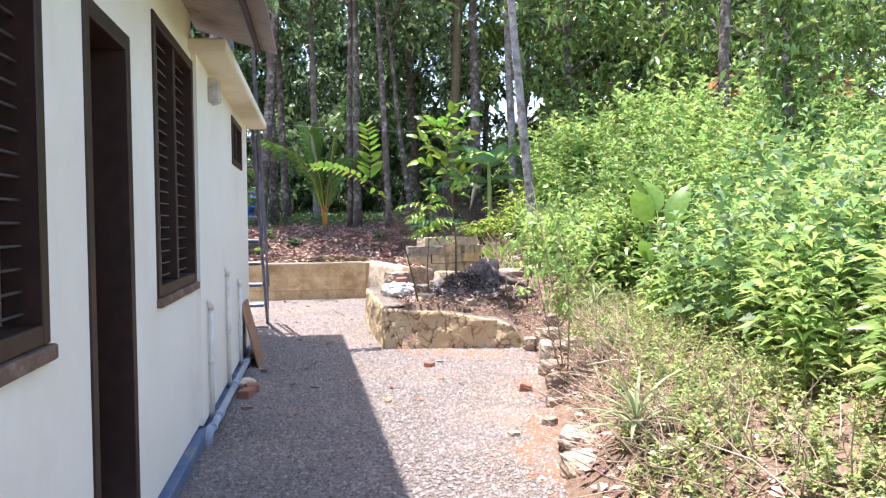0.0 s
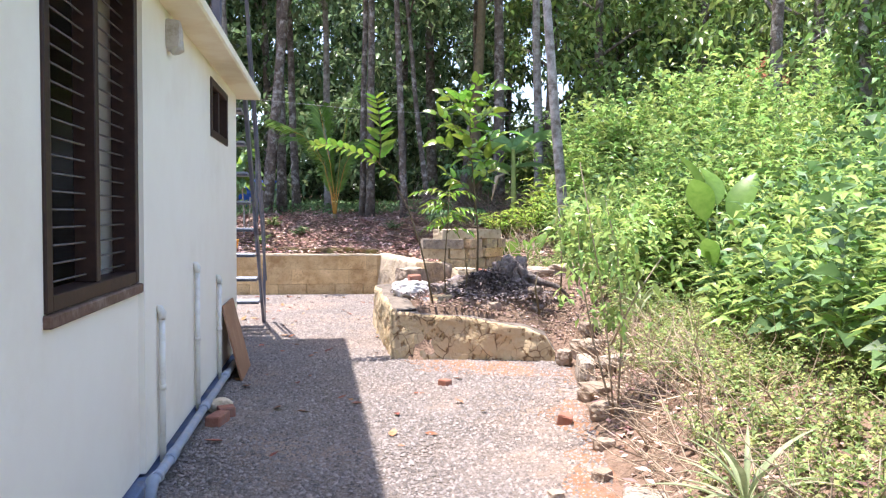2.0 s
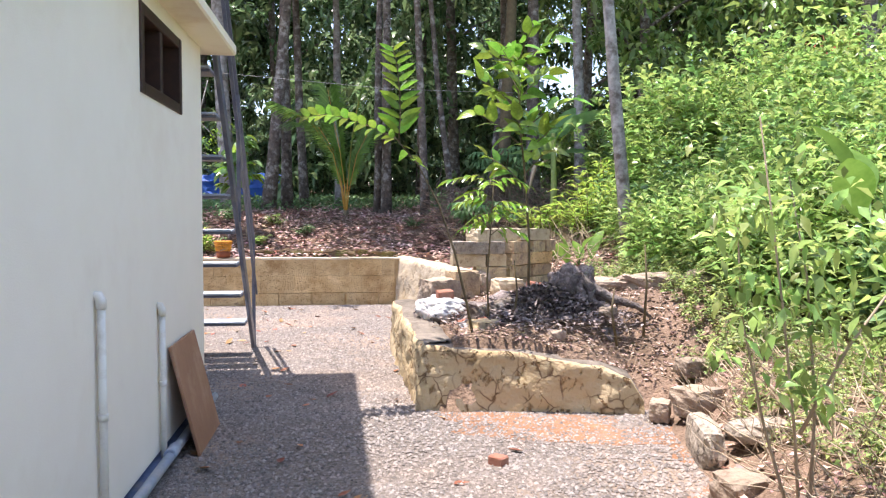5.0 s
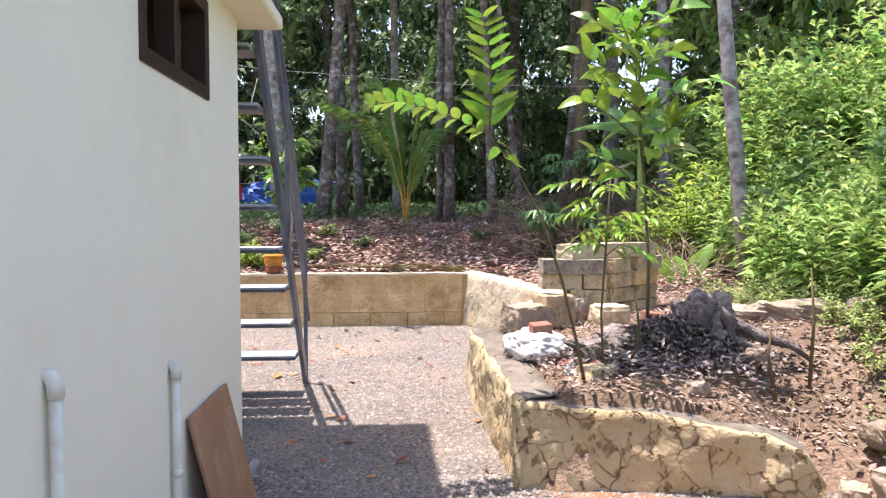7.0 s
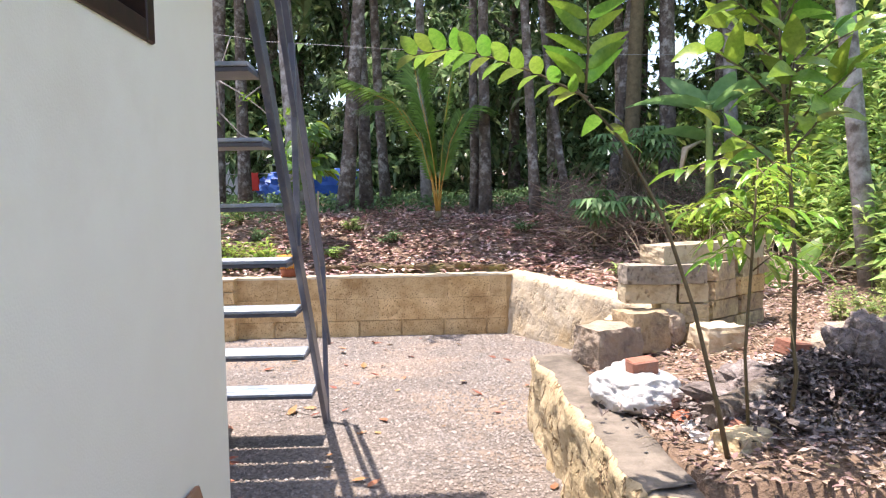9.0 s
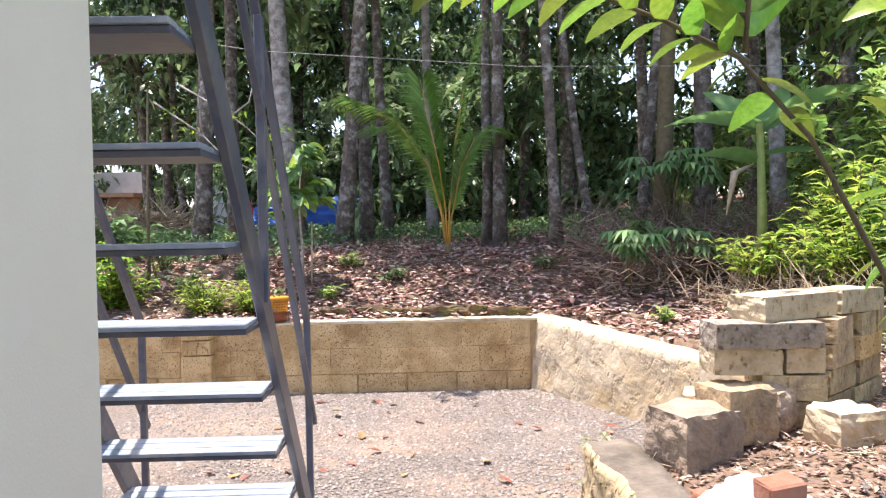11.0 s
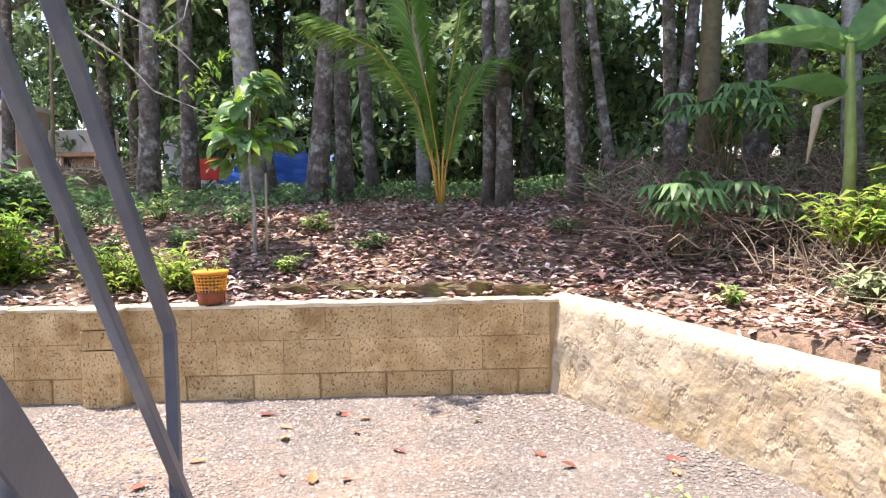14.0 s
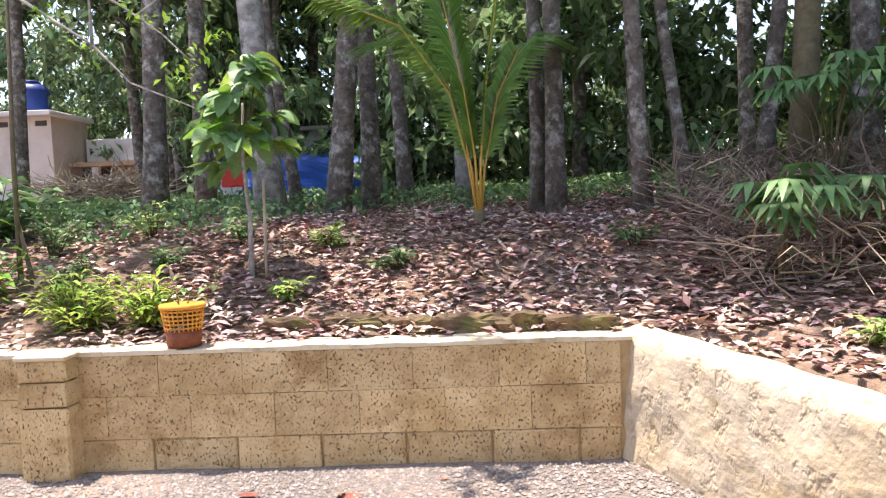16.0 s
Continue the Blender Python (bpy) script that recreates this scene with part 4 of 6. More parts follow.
# Stones that edge the bank.
edge_stones = ((3.12, 7.25, 0.10, 0.62, 0.16, 0.30, 76, 6.0), (3.34, 7.06, 0.22, 0.40, 0.30, 0.14, 30, 2.0), (3.36, 7.85, 0.18, 0.34, 0.30, 0.24, 20, 3.0), (3.18, 8.02, 0.08, 0.22, 0.16, 0.18, 60, 5.0),
               (3.0, 6.62, 0.06, 0.34, 0.22, 0.20, 15, 8.0), (2.86, 6.05, 0.07, 0.26, 0.22, 0.18, 50, 1.5), (2.62, 5.45, 0.03, 0.16, 0.12, 0.10, 5, 4.5), (2.45, 4.4, 0.05, 0.42, 0.30, 0.14, 62, 7.5),
               (2.30, 3.85, 0.05, 0.36, 0.28, 0.16, 20, 9.5), (2.7, 4.1, 0.16, 0.18, 0.14, 0.10, 70, 3.5), (2.75, 3.5, 0.18, 0.2, 0.14, 0.1, 10, 3.7), (3.1, 3.6, 0.28, 0.22, 0.16, 0.12, 45, 1.7),
               (3.5, 6.2, 0.36, 0.2, 0.16, 0.12, 45, 2.7), (3.55, 8.35, 0.30, 0.24, 0.2, 0.16, 10, 6.7), (2.1, 4.75, 0.0, 0.10, 0.08, 0.07, 10, 6.1), (2.42, 4.95, 0.02, 0.14, 0.1, 0.09, 40, 6.3))
for x, y, z, sx, sy, sz, rz, sd in edge_stones:
    stone("edge_stone", x, y, z, sx * 0.8, sy * 0.85, sz * 0.8, rz, "rough grey-brown stone edging the weedy bank", "stone", "stones along the bank", seed=sd, cube=0.6, rx=sd * 2 - 9, material=M_GREYBLOCK if sx > 0.36 else M_ROCK)

# Mossy line of stones on the slope above the wall.
for i, (x, L) in enumerate(((-0.22, 0.40), (0.17, 0.34), (0.52, 0.32), (0.88, 0.36), (1.22, 0.28), (1.58, 0.40))):
    stone("mossy_stone", x, 15.16 - 0.04 * i, 0.725 + 0.014 * math.sin(i * 2.1), L * 1.08, 0.20, 0.17, -4 + 5 * math.sin(i * 1.7), "mossy brown kerb stone half buried in leaves", "stone", "mossy kerb stones", M_MOSS, 4.0 + i, 0.62, rough=0.34, cuts=8)

# Bucket on the wall.
bucket = thing("plastic_bucket", -0.80, RW + 0.10, 0.724, "yellow-orange plastic basket bucket stained red below", "bucket")


def lathe(prof, sides=20):
    bm = bmesh.new()
    rings = [[bm.verts.new((r * math.cos(2 * math.pi * j / sides), r * math.sin(2 * math.pi * j / sides), z)) for j in range(sides)] for r, z in prof if r > 0]
    for a, b in zip(rings, rings[1:]):
        for j in range(sides):
            bm.faces.new((a[j], a[(j + 1) % sides], b[(j + 1) % sides], b[j])).smooth = True
    bm.faces.new(rings[0][::-1])
    bm.faces.new(rings[-1])
    return bm


part("lower_band", lathe([(0.098, 0.0), (0.107, 0.10), (0.10, 0.10), (0.09, 0.01)]), M_RUST, bucket, "red mud-stained base")
part("rim", lathe([(0.126, 0.225), (0.136, 0.227), (0.136, 0.25), (0.122, 0.25)]), M_BUCKET, bucket)
for k in range(5):
    z = 0.108 + k * 0.025
    part("hoop", lathe([(0.108 + 0.13 * (z - 0.1), z), (0.110 + 0.13 * (z - 0.1), z + 0.012), (0.103 + 0.13 * (z - 0.1), z + 0.012), (0.101 + 0.13 * (z - 0.1), z)]), M_BUCKET, bucket)
for k in range(26):
    a = 2 * math.pi * k / 26
    c, s = math.cos(a), math.sin(a)
    part("stave", tube([(c * 0.104, s * 0.104, 0.095), (c * 0.124, s * 0.124, 0.235)], 0.0055, 4), M_BUCKET, bucket)
part("soil", lathe([(0.098, 0.06), (0.05, 0.10), (0.005, 0.11)], 14), M_RUST, bucket)
part("handle", tube([(-0.125, 0, 0.235), (-0.10, 0.02, 0.16), (-0.02, -0.12, 0.11), (0.06, -0.11, 0.14)], 0.004, 6), M_WIRE, bucket, "thin wire handle")
for a, L in ((20, 0.34), (150, 0.42), (260, 0.2)):
    c, s = math.cos(radians(a)), math.sin(radians(a))
    part("twig", tube([(0, 0, 0.08), (c * 0.03, s * 0.03, 0.25), (c * 0.1, s * 0.06, 0.08 + L)], [0.006, 0.005, 0.002], 5), M_STEM, bucket)


# ---- plants ----
def leaf_mesh(name, width, material, curl=0.18, fold=0.12, n=7, blunt=1.0, lobes=0.0):
    """A broad leaf one metre long along +x, with midrib fold and a drooping tip."""
    v, f = [], []
    for i in range(n + 1):
        t = i / n
        w = width * 0.5 * (math.sin(math.pi * min(1, t ** (0.75 / blunt) * 0.98 + 0.01)) ** 0.8)
        w *= 1 + lobes * math.sin(i * 2.4)
        z = 0.25 * curl * math.sin(t * 2.4) - curl * t * t
        v += [(t, w, z + fold * w), (t, 0, z), (t, -w, z + fold * w)]
    for i in range(n):
        a = i * 3
        f += [(a, a + 1, a + 4, a + 3), (a + 1, a + 2, a + 5, a + 4)]
    return mesh_np(name, v, f, material, True)


LEAVES = {}


def put_leaf(parent, key, at, yaw, pitch, roll, size, name="leaf"):
    ob = new(name, LEAVES[key])
    ob.parent = parent
    ob.matrix_local = Matrix.Translation(at) @ Euler((radians(roll), radians(-pitch), radians(yaw)), "XYZ").to_matrix().to_4x4() @ Matrix.Diagonal((size, size, size, 1))
    return ob


LEAVES["broad"] = leaf_mesh("broad_leaf", 0.48, M_SAPLEAF, 0.25, 0.2, 8, 1.25)
LEAVES["slim"] = leaf_mesh("slim_leaf", 0.29, M_SAPLEAF, 0.2, 0.15, 7, 1.0)
LEAVES["oblong"] = leaf_mesh("oblong_leaf", 0.40, M_SAPLEAF, 0.22, 0.15, 7, 1.05)
LEAVES["dark"] = leaf_mesh("dark_leaf", 0.55, M_CASSAVA, 0.25, 0.2, 8, 0.9)
LEAVES["narrow"] = leaf_mesh("narrow_leaf", 0.26, M_SAPLEAF, 0.3, 0.2, 6)
LEAVES["banana"] = leaf_mesh("banana_leaf", 0.40, M_BANANA, 0.24, 0.15, 18, 1.2, 0.06)
LEAVES["strap"] = leaf_mesh("strap_leaf", 0.07, M_GREYLEAF, 0.35, 0.7, 8, 0.7)
LEAVES["taro"] = leaf_mesh("taro_leaf", 0.50, M_PALM, 0.22, 0.35, 10, 0.75)
LEAVES["cassava"] = leaf_mesh("cassava_lobe", 0.24, M_CASSAVA, 0.25, 0.15, 6, 1.1)
rr = random.Random(5)


def polyline(pts, t):
    pts = [Vector(p) for p in pts]
    k = min(int(t * (len(pts) - 1)), len(pts) - 2)
    return pts[k].lerp(pts[k + 1], t * (len(pts) - 1) - k)


# Bent sapling with feathered leaves.
sap1 = thing("sapling", 2.0, 8.74, 0.50, "bent young tree with long rows of oblong leaflets", "sapling")
stem1 = [(0, 0, 0), (-0.05, 0.0, 0.25), (-0.14, 0.0, 0.62), (-0.26, 0.0, 0.98), (-0.42, 0.0, 1.28), (-0.60, 0.01, 1.49)]
part("stem", tube(stem1, [0.012, 0.010, 0.0085, 0.007, 0.006, 0.005], 7), M_STEM, sap1)
side_rachis = [(-0.55, 0.01, 1.45), (-0.74, 0.0, 1.54), (-0.92, -0.03, 1.60), (-1.07, -0.06, 1.63), (-1.22, -0.09, 1.60)]
up_rachis = [(-0.56, 0.01, 1.47), (-0.55, 0.0, 1.62), (-0.555, -0.02, 1.80), (-0.575, -0.05, 1.98), (-0.61, -0.09, 2.10)]
part("side_rachis", tube(side_rachis, [0.006, 0.005, 0.004, 0.003, 0.002], 6), M_STEM, sap1)
part("upper_rachis", tube(up_rachis, [0.006, 0.005, 0.004, 0.003, 0.002], 6), M_STEM, sap1)
for i in range(11):
    t = 0.06 + 0.92 * i / 10
    p = polyline(side_rachis, t)
    for sgn in (1, -1):
        put_leaf(sap1, "oblong", p, 180 + sgn * -62 + rr.uniform(-8, 8), 28 if sgn < 0 else -6, rr.uniform(-14, 14) + (38 if sgn < 0 else 0), 0.155 * (1 - 0.3 * abs(t - 0.5)), "leaflet")
    p = polyline(up_rachis, t)
    for sgn in (1, -1):
        put_leaf(sap1, "slim", p, (14 if sgn > 0 else 166) + rr.uniform(-14, 14), 36 + rr.uniform(-9, 9), sgn * -58 + rr.uniform(-25, 25), 0.185 * (1.1 - 0.5 * t), "leaflet")
for i in range(7):
    p = polyline(stem1, 0.8 + 0.19 * i / 6)
    put_leaf(sap1, "oblong", p, rr.uniform(0, 360), rr.uniform(-40, 5), rr.uniform(-30, 30), rr.uniform(0.09, 0.15))

# Small sapling with pale drooping leaflets.
sap2 = thing("sapling", 2.16, 8.92, 0.50, "small young tree with yellow-green drooping leaflets", "sapling")
stem2 = [(0, 0, 0), (-0.02, 0, 0.4), (0.01, 0, 0.85), (0.03, 0, 1.22)]
part("stem", tube(stem2, [0.008, 0.007, 0.006, 0.003], 6), M_STEM, sap2)
for k, (yaw, z, L) in enumerate(((185, 1.02, 0.36), (150, 0.85, 0.30), (215, 0.9, 0.34), (5, 1.0, 0.34), (330, 0.82, 0.34), (40, 0.78, 0.30), (260, 0.98, 0.30), (110, 0.72, 0.3), (200, 0.66, 0.26), (345, 0.62, 0.28), (285, 0.74, 0.28))):
    c, s = math.cos(radians(yaw)), math.sin(radians(yaw))
    z += 0.13
    L *= 0.8
    pts = [(0.01, 0, z), (c * L * 0.4, s * L * 0.4, z + 0.07), (c * L, s * L, z + 0.02)]
    part("rachis", tube(pts, [0.004, 0.003, 0.0015], 5), M_STEM, sap2)
    for i in range(5):
        p = polyline(pts, 0.25 + 0.74 * i / 4)
        for sgn in (1, -1):
            put_leaf(sap2, "narrow", p, yaw + sgn * 48 + rr.uniform(-10, 10), rr.uniform(-28, 0), rr.uniform(-20, 20), rr.uniform(0.10, 0.16), "leaflet")

# Tall straight sapling with big oval leaves.
sap3 = thing("sapling", 2.59, 9.42, 0.60, "tall straight young tree with big oval leaves", "sapling")
stem3 = [(0, 0, 0), (0.0, -0.02, 0.6), (-0.05, -0.05, 1.15), (-0.11, -0.08, 1.62), (-0.13, -0.1, 2.12)]
part("stem", tube(stem3, [0.014, 0.011, 0.009, 0.007, 0.004], 7), M_STEM, sap3)
for k, (t, yaw, L) in enumerate(((0.45, 170, 0.42), (0.5, 20, 0.45), (0.58, 250, 0.4), (0.62, 195, 0.55), (0.68, 340, 0.5), (0.72, 120, 0.45), (0.78, 185, 0.5), (0.82, 30, 0.45), (0.88, 230, 0.4), (0.93, 350, 0.35), (0.55, 300, 0.42), (0.65, 60, 0.45), (0.75, 260, 0.42), (0.85, 100, 0.4), (0.9, 170, 0.38), (0.97, 290, 0.3))):
    p = polyline(stem3, t)
    c, s = math.cos(radians(yaw)), math.sin(radians(yaw))
    L *= 0.78
    pts = [p, p + Vector((c * L * 0.5, s * L * 0.5, 0.16)), p + Vector((c * L, s * L, 0.26))]
    part("branch", tube(pts, [0.007, 0.005, 0.002], 5), M_STEM, sap3)
    for i in range(7):
        q = polyline(pts, 0.25 + 0.74 * i / 6)
        put_leaf(sap3, "broad", q, yaw + (i % 2 * 2 - 1) * rr.uniform(25, 80) * (0.2 if i == 6 else 1), rr.uniform(-20, 65), rr.uniform(-60, 60), rr.uniform(0.14, 0.225))
for i in range(8):
    put_leaf(sap3, "broad", polyline(stem3, 0.93 + 0.06 * i / 7), i * 137, rr.uniform(20, 65), 0, rr.uniform(0.16, 0.22))

# Thin bare sticks standing in the bed.
for x, y, z, h, dx in ((3.35, 8.75, 0.56, 0.62, 0.02), (3.12, 8.70, 0.5, 0.35, -0.05), (2.36, 9.0, 0.55, 0.5, 0.04)):
    st = part("bare_stick", tube([(x, y, z - 0.1), (x + dx, y, z + h * 0.5), (x + dx * 0.4, y + 0.02, z + h)], [0.012, 0.009, 0.004], 6), M_STEM)
    tagged(st, "thin bare stick standing in the bed", "stick", "sticks in the bed")


def palm_frond(parent, pts, reach, material, k=62, hang=0.38):
    pts = [Vector(p) for p in pts]
    fr = part("frond_stalk", tube(pts, list(np.linspace(0.015, 0.003, len(pts))), 6), M_PALMSTALK, parent, "orange stalk")
    base, along, nrm, ln = [], [], [], []
    for i in range(k):
        t = 0.28 + 0.71 * i / (k - 1)
        p, q = polyline(pts, t), polyline(pts, min(1, t + 0.02))
        d = (q - p).normalized() if (q - p).length > 1e-6 else Vector((0, 0, 1))
        side = d.cross(Vector((0, 0, 1)))
        side = side.normalized() if side.length > 0.05 else Vector((1, 0, 0))
        for sgn in (1, -1):
            base.append(p)
            along.append(side * sgn * 0.75 + d * 0.75 + Vector((0, 0, 0.10)))
            nrm.append(side.cross(d) * sgn + side * 0.3)
            ln.append(1.6 * reach * math.sin(0.35 + 2.5 * (t - 0.3)) * rr.uniform(0.9, 1.08))
    v, f = leaf_arrays(base, along, nrm, ln, 0.05, 0.2, hang)
    part("blade", mesh_np("blade", v, f, material), material, fr)


palm = thing("young_palm", 1.02, 16.92, 1.30, "young coconut palm with orange stalks and long fronds", "palm")
for pts, reach in ((((0, 0, -0.05), (-0.08, 0, 0.55), (-0.22, -0.04, 1.15), (-0.62, -0.1, 1.72), (-1.15, -0.15, 1.95)), 0.42),
                   (((0, 0, -0.05), (-0.02, 0.02, 0.6), (-0.10, 0.06, 1.2), (-0.22, 0.15, 1.8), (-0.32, 0.30, 2.35)), 0.40),
                   (((0, 0, -0.05), (0.03, 0.0, 0.6), (0.10, 0.0, 1.3), (0.24, 0.02, 2.1), (0.46, 0.05, 2.9)), 0.36),
                   (((0, 0, -0.05), (-0.05, 0.05, 0.5), (-0.2, 0.3, 1.2), (-0.5, 0.7, 1.7), (-0.85, 1.1, 1.8)), 0.40),
                   (((0, 0, -0.05), (0.06, 0.05, 0.5), (0.2, 0.25, 1.15), (0.42, 0.5, 1.6), (0.6, 0.8, 1.7)), 0.36)):
    palm_frond(palm, pts, reach, M_PALM)
part("bole", tube([(0, 0, -0.1), (0, 0, 0.14)], [0.07, 0.05], 9), M_STEM, palm)

# Banana plant on the slope.
ban = thing("banana_plant", 4.42, 15.30, 1.22, "banana plant with wide torn green leaves", "banana plant")
part("stem", tube([(0, 0, -0.2), (0.02, 0, 0.6), (0.0, 0, 1.5)], [0.06, 0.05, 0.035], 10), M_LOWWEED, ban)
for yaw, pitch, roll, L, z in ((183, 12, 12, 1.02, 1.45), (160, 46, -62, 0.70, 1.45), (22, 52, 58, 0.72, 1.45), (-4, 30, -25, 1.15, 1.45), (250, 6, 0, 0.42, 1.50), (70, 40, 10, 0.8, 1.4), (-12, 4, 15, 0.95, 1.15), (190, 14, 20, 0.75, 1.08)):
    c, s = math.cos(radians(yaw)), math.sin(radians(yaw))
    put_leaf(ban, "banana", (c * 0.05, s * 0.05, z), yaw, pitch, roll, L)
part("dry_leaf", tube([(-0.12, -0.1, 1.05), (-0.35, -0.16, 0.95), (-0.46, -0.2, 0.5)], [0.01, 0.045, 0.008], 6), M_DRY, ban, "dry hanging leaf")


def cassava(x, y, z, h, n, label, spread=0.35, seed=1):
    r = random.Random(seed)
    c0 = thing("cassava_plant", x, y, z, label, "shrub", "cassava plants on the slope")
    for k in range(n):
        a, b = r.uniform(0, 2 * math.pi), r.uniform(0.2, 1) * spread
        top = (math.cos(a) * b, math.sin(a) * b, h * r.uniform(0.7, 1.05))
        part("stem", tube([(0, 0, -0.1), (top[0] * 0.4, top[1] * 0.4, top[2] * 0.6), top], [0.014, 0.010, 0.005], 5), M_STEM, c0)
        base, along, nrm = [], [], []
        for m in range(4):
            yaw0 = r.uniform(0, 2 * math.pi)
            hub = Vector(top) + Vector((math.cos(yaw0) * 0.16, math.sin(yaw0) * 0.16, r.uniform(-0.16, 0.08)))
            for j in range(7):
                w = yaw0 + (j - 3) * 0.55
                base.append(hub)
                along.append((math.cos(w), math.sin(w), -0.25))
                nrm.append((0, 0, 1))
        v, f = leaf_arrays(base, along, nrm, 0.23, 0.07, 0.2, 0.4)
        part("foliage", mesh_np("foliage", v, f, M_CASSAVA), M_CASSAVA, c0)


cassava(3.85, 16.55, 1.45, 1.15, 8, "tall cassava shrub with blue-green fingered leaves", 0.42, 3)
cassava(2.98, 15.40, 1.0, 0.62, 4, "low cassava shrub with light green fingered leaves", 0.2, 4)
cassava(3.75, 15.6, 1.1, 0.45, 3, "low cassava shrub among dry brush", 0.2, 5)

# Pineapple plants on the bank.
for x, y, s, n in ((2.50, 3.66, 0.38, 26), (3.95, 8.05, 0.42, 14)):
    pa = thing("pineapple_plant", x, y, land1(x, y) + 0.0, "spiky grey-green pineapple plant", "pineapple plant", "pineapple plants")
    for i in range(n):
        put_leaf(pa, "strap", (0, 0, 0.04 + 0.08 * i / n), i * 137.5, 8 + 62 * i / n, 0, s * rr.uniform(0.75, 1.1))

# Big-leaved plants in the weeds.
for x, y, z, s in ((4.72, 8.00, 1.46, 0.60), (4.30, 7.05, 1.0, 0.36), (4.9, 6.3, 0.95, 0.34), (5.6, 9.2, 1.2, 0.4), (3.9, 12.2, 0.9, 0.4)):
    tp = thing("big_leaf_plant", x, y, land1(x, y), "plant with large upright heart-shaped leaves", "plant", "big-leaved plants")
    for i in range(5):
        yaw = i * 77 + 120
        c, q = math.cos(radians(yaw)), math.sin(radians(yaw))
        h = z - land1(x, y) + rr.uniform(-0.2, 0.1)
        part("stalk", tube([(0, 0, -0.05), (c * 0.06, q * 0.06, h * 0.6), (c * 0.16, q * 0.16, h)], [0.012, 0.010, 0.006], 5), M_BANANA, tp)
        put_leaf(tp, "taro", (c * 0.16, q * 0.16, h), yaw + 20, 72 - 14 * (i % 3), 20, s * (1 - 0.12 * (i % 3)))


def shrub(x, y, z, h, r, n, label, material, leaf=(0.14, 0.045), name="shrub", group=""):
    """A low leafy shrub: thin stems, each with leaves all along."""
    sh = thing(name, x, y, z, label, "shrub", group)
    base, along, nrm = [], [], []
    for k in range(n):
        a, b = rr.uniform(0, 2 * math.pi), r * math.sqrt(rr.random())
        top = Vector((math.cos(a) * b, math.sin(a) * b, h * rr.uniform(0.55, 1.0) * (1 - 0.35 * (b / r) ** 2)))
        part("stem", tube([(0, 0, -0.08), top * 0.5 + Vector((0, 0, 0.05)), top], [0.009, 0.006, 0.003], 5), M_STEM, sh)
        for j in range(14):
            t = 0.3 + 0.7 * j / 13
            w = j * 2.4 + a
            base.append(top * t)
            along.append((math.cos(w), math.sin(w), rr.uniform(-0.1, 0.7)))
            nrm.append((rr.uniform(-0.3, 0.3), rr.uniform(-0.3, 0.3), 1))
    v, f = leaf_arrays(base, along, nrm, np.array([leaf[0] * rr.uniform(0.7, 1.2) for _ in base]), leaf[1], 0.2, 0.25)
    part("foliage", mesh_np("foliage", v, f, material), material, sh)
    return sh


shrub(-2.72, 15.5, 0.70, 0.95, 0.5, 40, "bright green leafy shrub behind the wall", M_LEAF, (0.17, 0.055))
shrub(-1.62, 15.15, 0.72, 0.5, 0.34, 34, "low yellow-green narrow-leaved shrub behind the wall", M_YLEAF, (0.14, 0.03))
shrub(-1.18, 15.2, 0.74, 0.48, 0.24, 14, "sparse green shrub beside the bucket", M_YLEAF, (0.18, 0.034))
shrub(-3.45, 17.0, 0.9, 1.35, 0.6, 22, "broad-leaved shrub near the far house", M_CASSAVA, (0.34, 0.12))
shrub(-3.3, 18.2, 1.1, 0.9, 0.5, 16, "leafy shrub under the trees", M_CASSAVA, (0.2, 0.07))
shrub(4.9, 14.2, 1.1, 1.2, 0.6, 34, "tall yellow-green shrub with long drooping leaves", M_YLEAF, (0.26, 0.06))
shrub(4.5, 13.6, 1.0, 0.95, 0.6, 34, "yellow-green shrub with drooping leaves", M_YLEAF, (0.2, 0.05))
shrub(4.0, 14.4, 1.0, 0.6, 0.45, 20, "yellow-green shrub above the blocks", M_YLEAF, (0.2, 0.05))
shrub(3.5, 13.4, 0.75, 0.3, 0.2, 8, "small plant with variegated leaves in the litter", M_GREYLEAF, (0.16, 0.05))
shrub(3.75, 12.9, 0.75, 0.36, 0.25, 10, "small plant with yellowing leaves", M_LEAF, (0.16, 0.045))
shrub(1.72, 11.35, 0.05, 0.16, 0.10, 5, "tiny green weed at the gravel edge", M_LEAF, (0.08, 0.03))
shrub(1.95, 12.15, 0.05, 0.14, 0.2, 9, "low weeds at the gravel edge", M_WEED, (0.06, 0.025))

for x, y, h, r, n in ((-2.0, 15.75, 0.34, 0.22, 10), (-1.45, 16.1, 0.26, 0.2, 8), (-0.35, 15.55, 0.2, 0.16, 7), (-2.55, 16.5, 0.4, 0.26, 10), (-1.0, 16.7, 0.3, 0.24, 8), (0.35, 15.95, 0.2, 0.18, 6), (-0.2, 16.4, 0.24, 0.22, 7), (-1.9, 17.0, 0.36, 0.28, 9), (-3.3, 15.6, 0.5, 0.3, 12), (2.2, 16.2, 0.22, 0.2, 6), (3.05, 14.3, 0.2, 0.12, 5)):
    shrub(x, y, land1(x, y) - 0.01, h, r, n, "small green seedling growing through fallen leaves", M_WEED if n % 2 else M_CASSAVA, (0.10, 0.035), "seedling", "seedlings in the leaf litter")

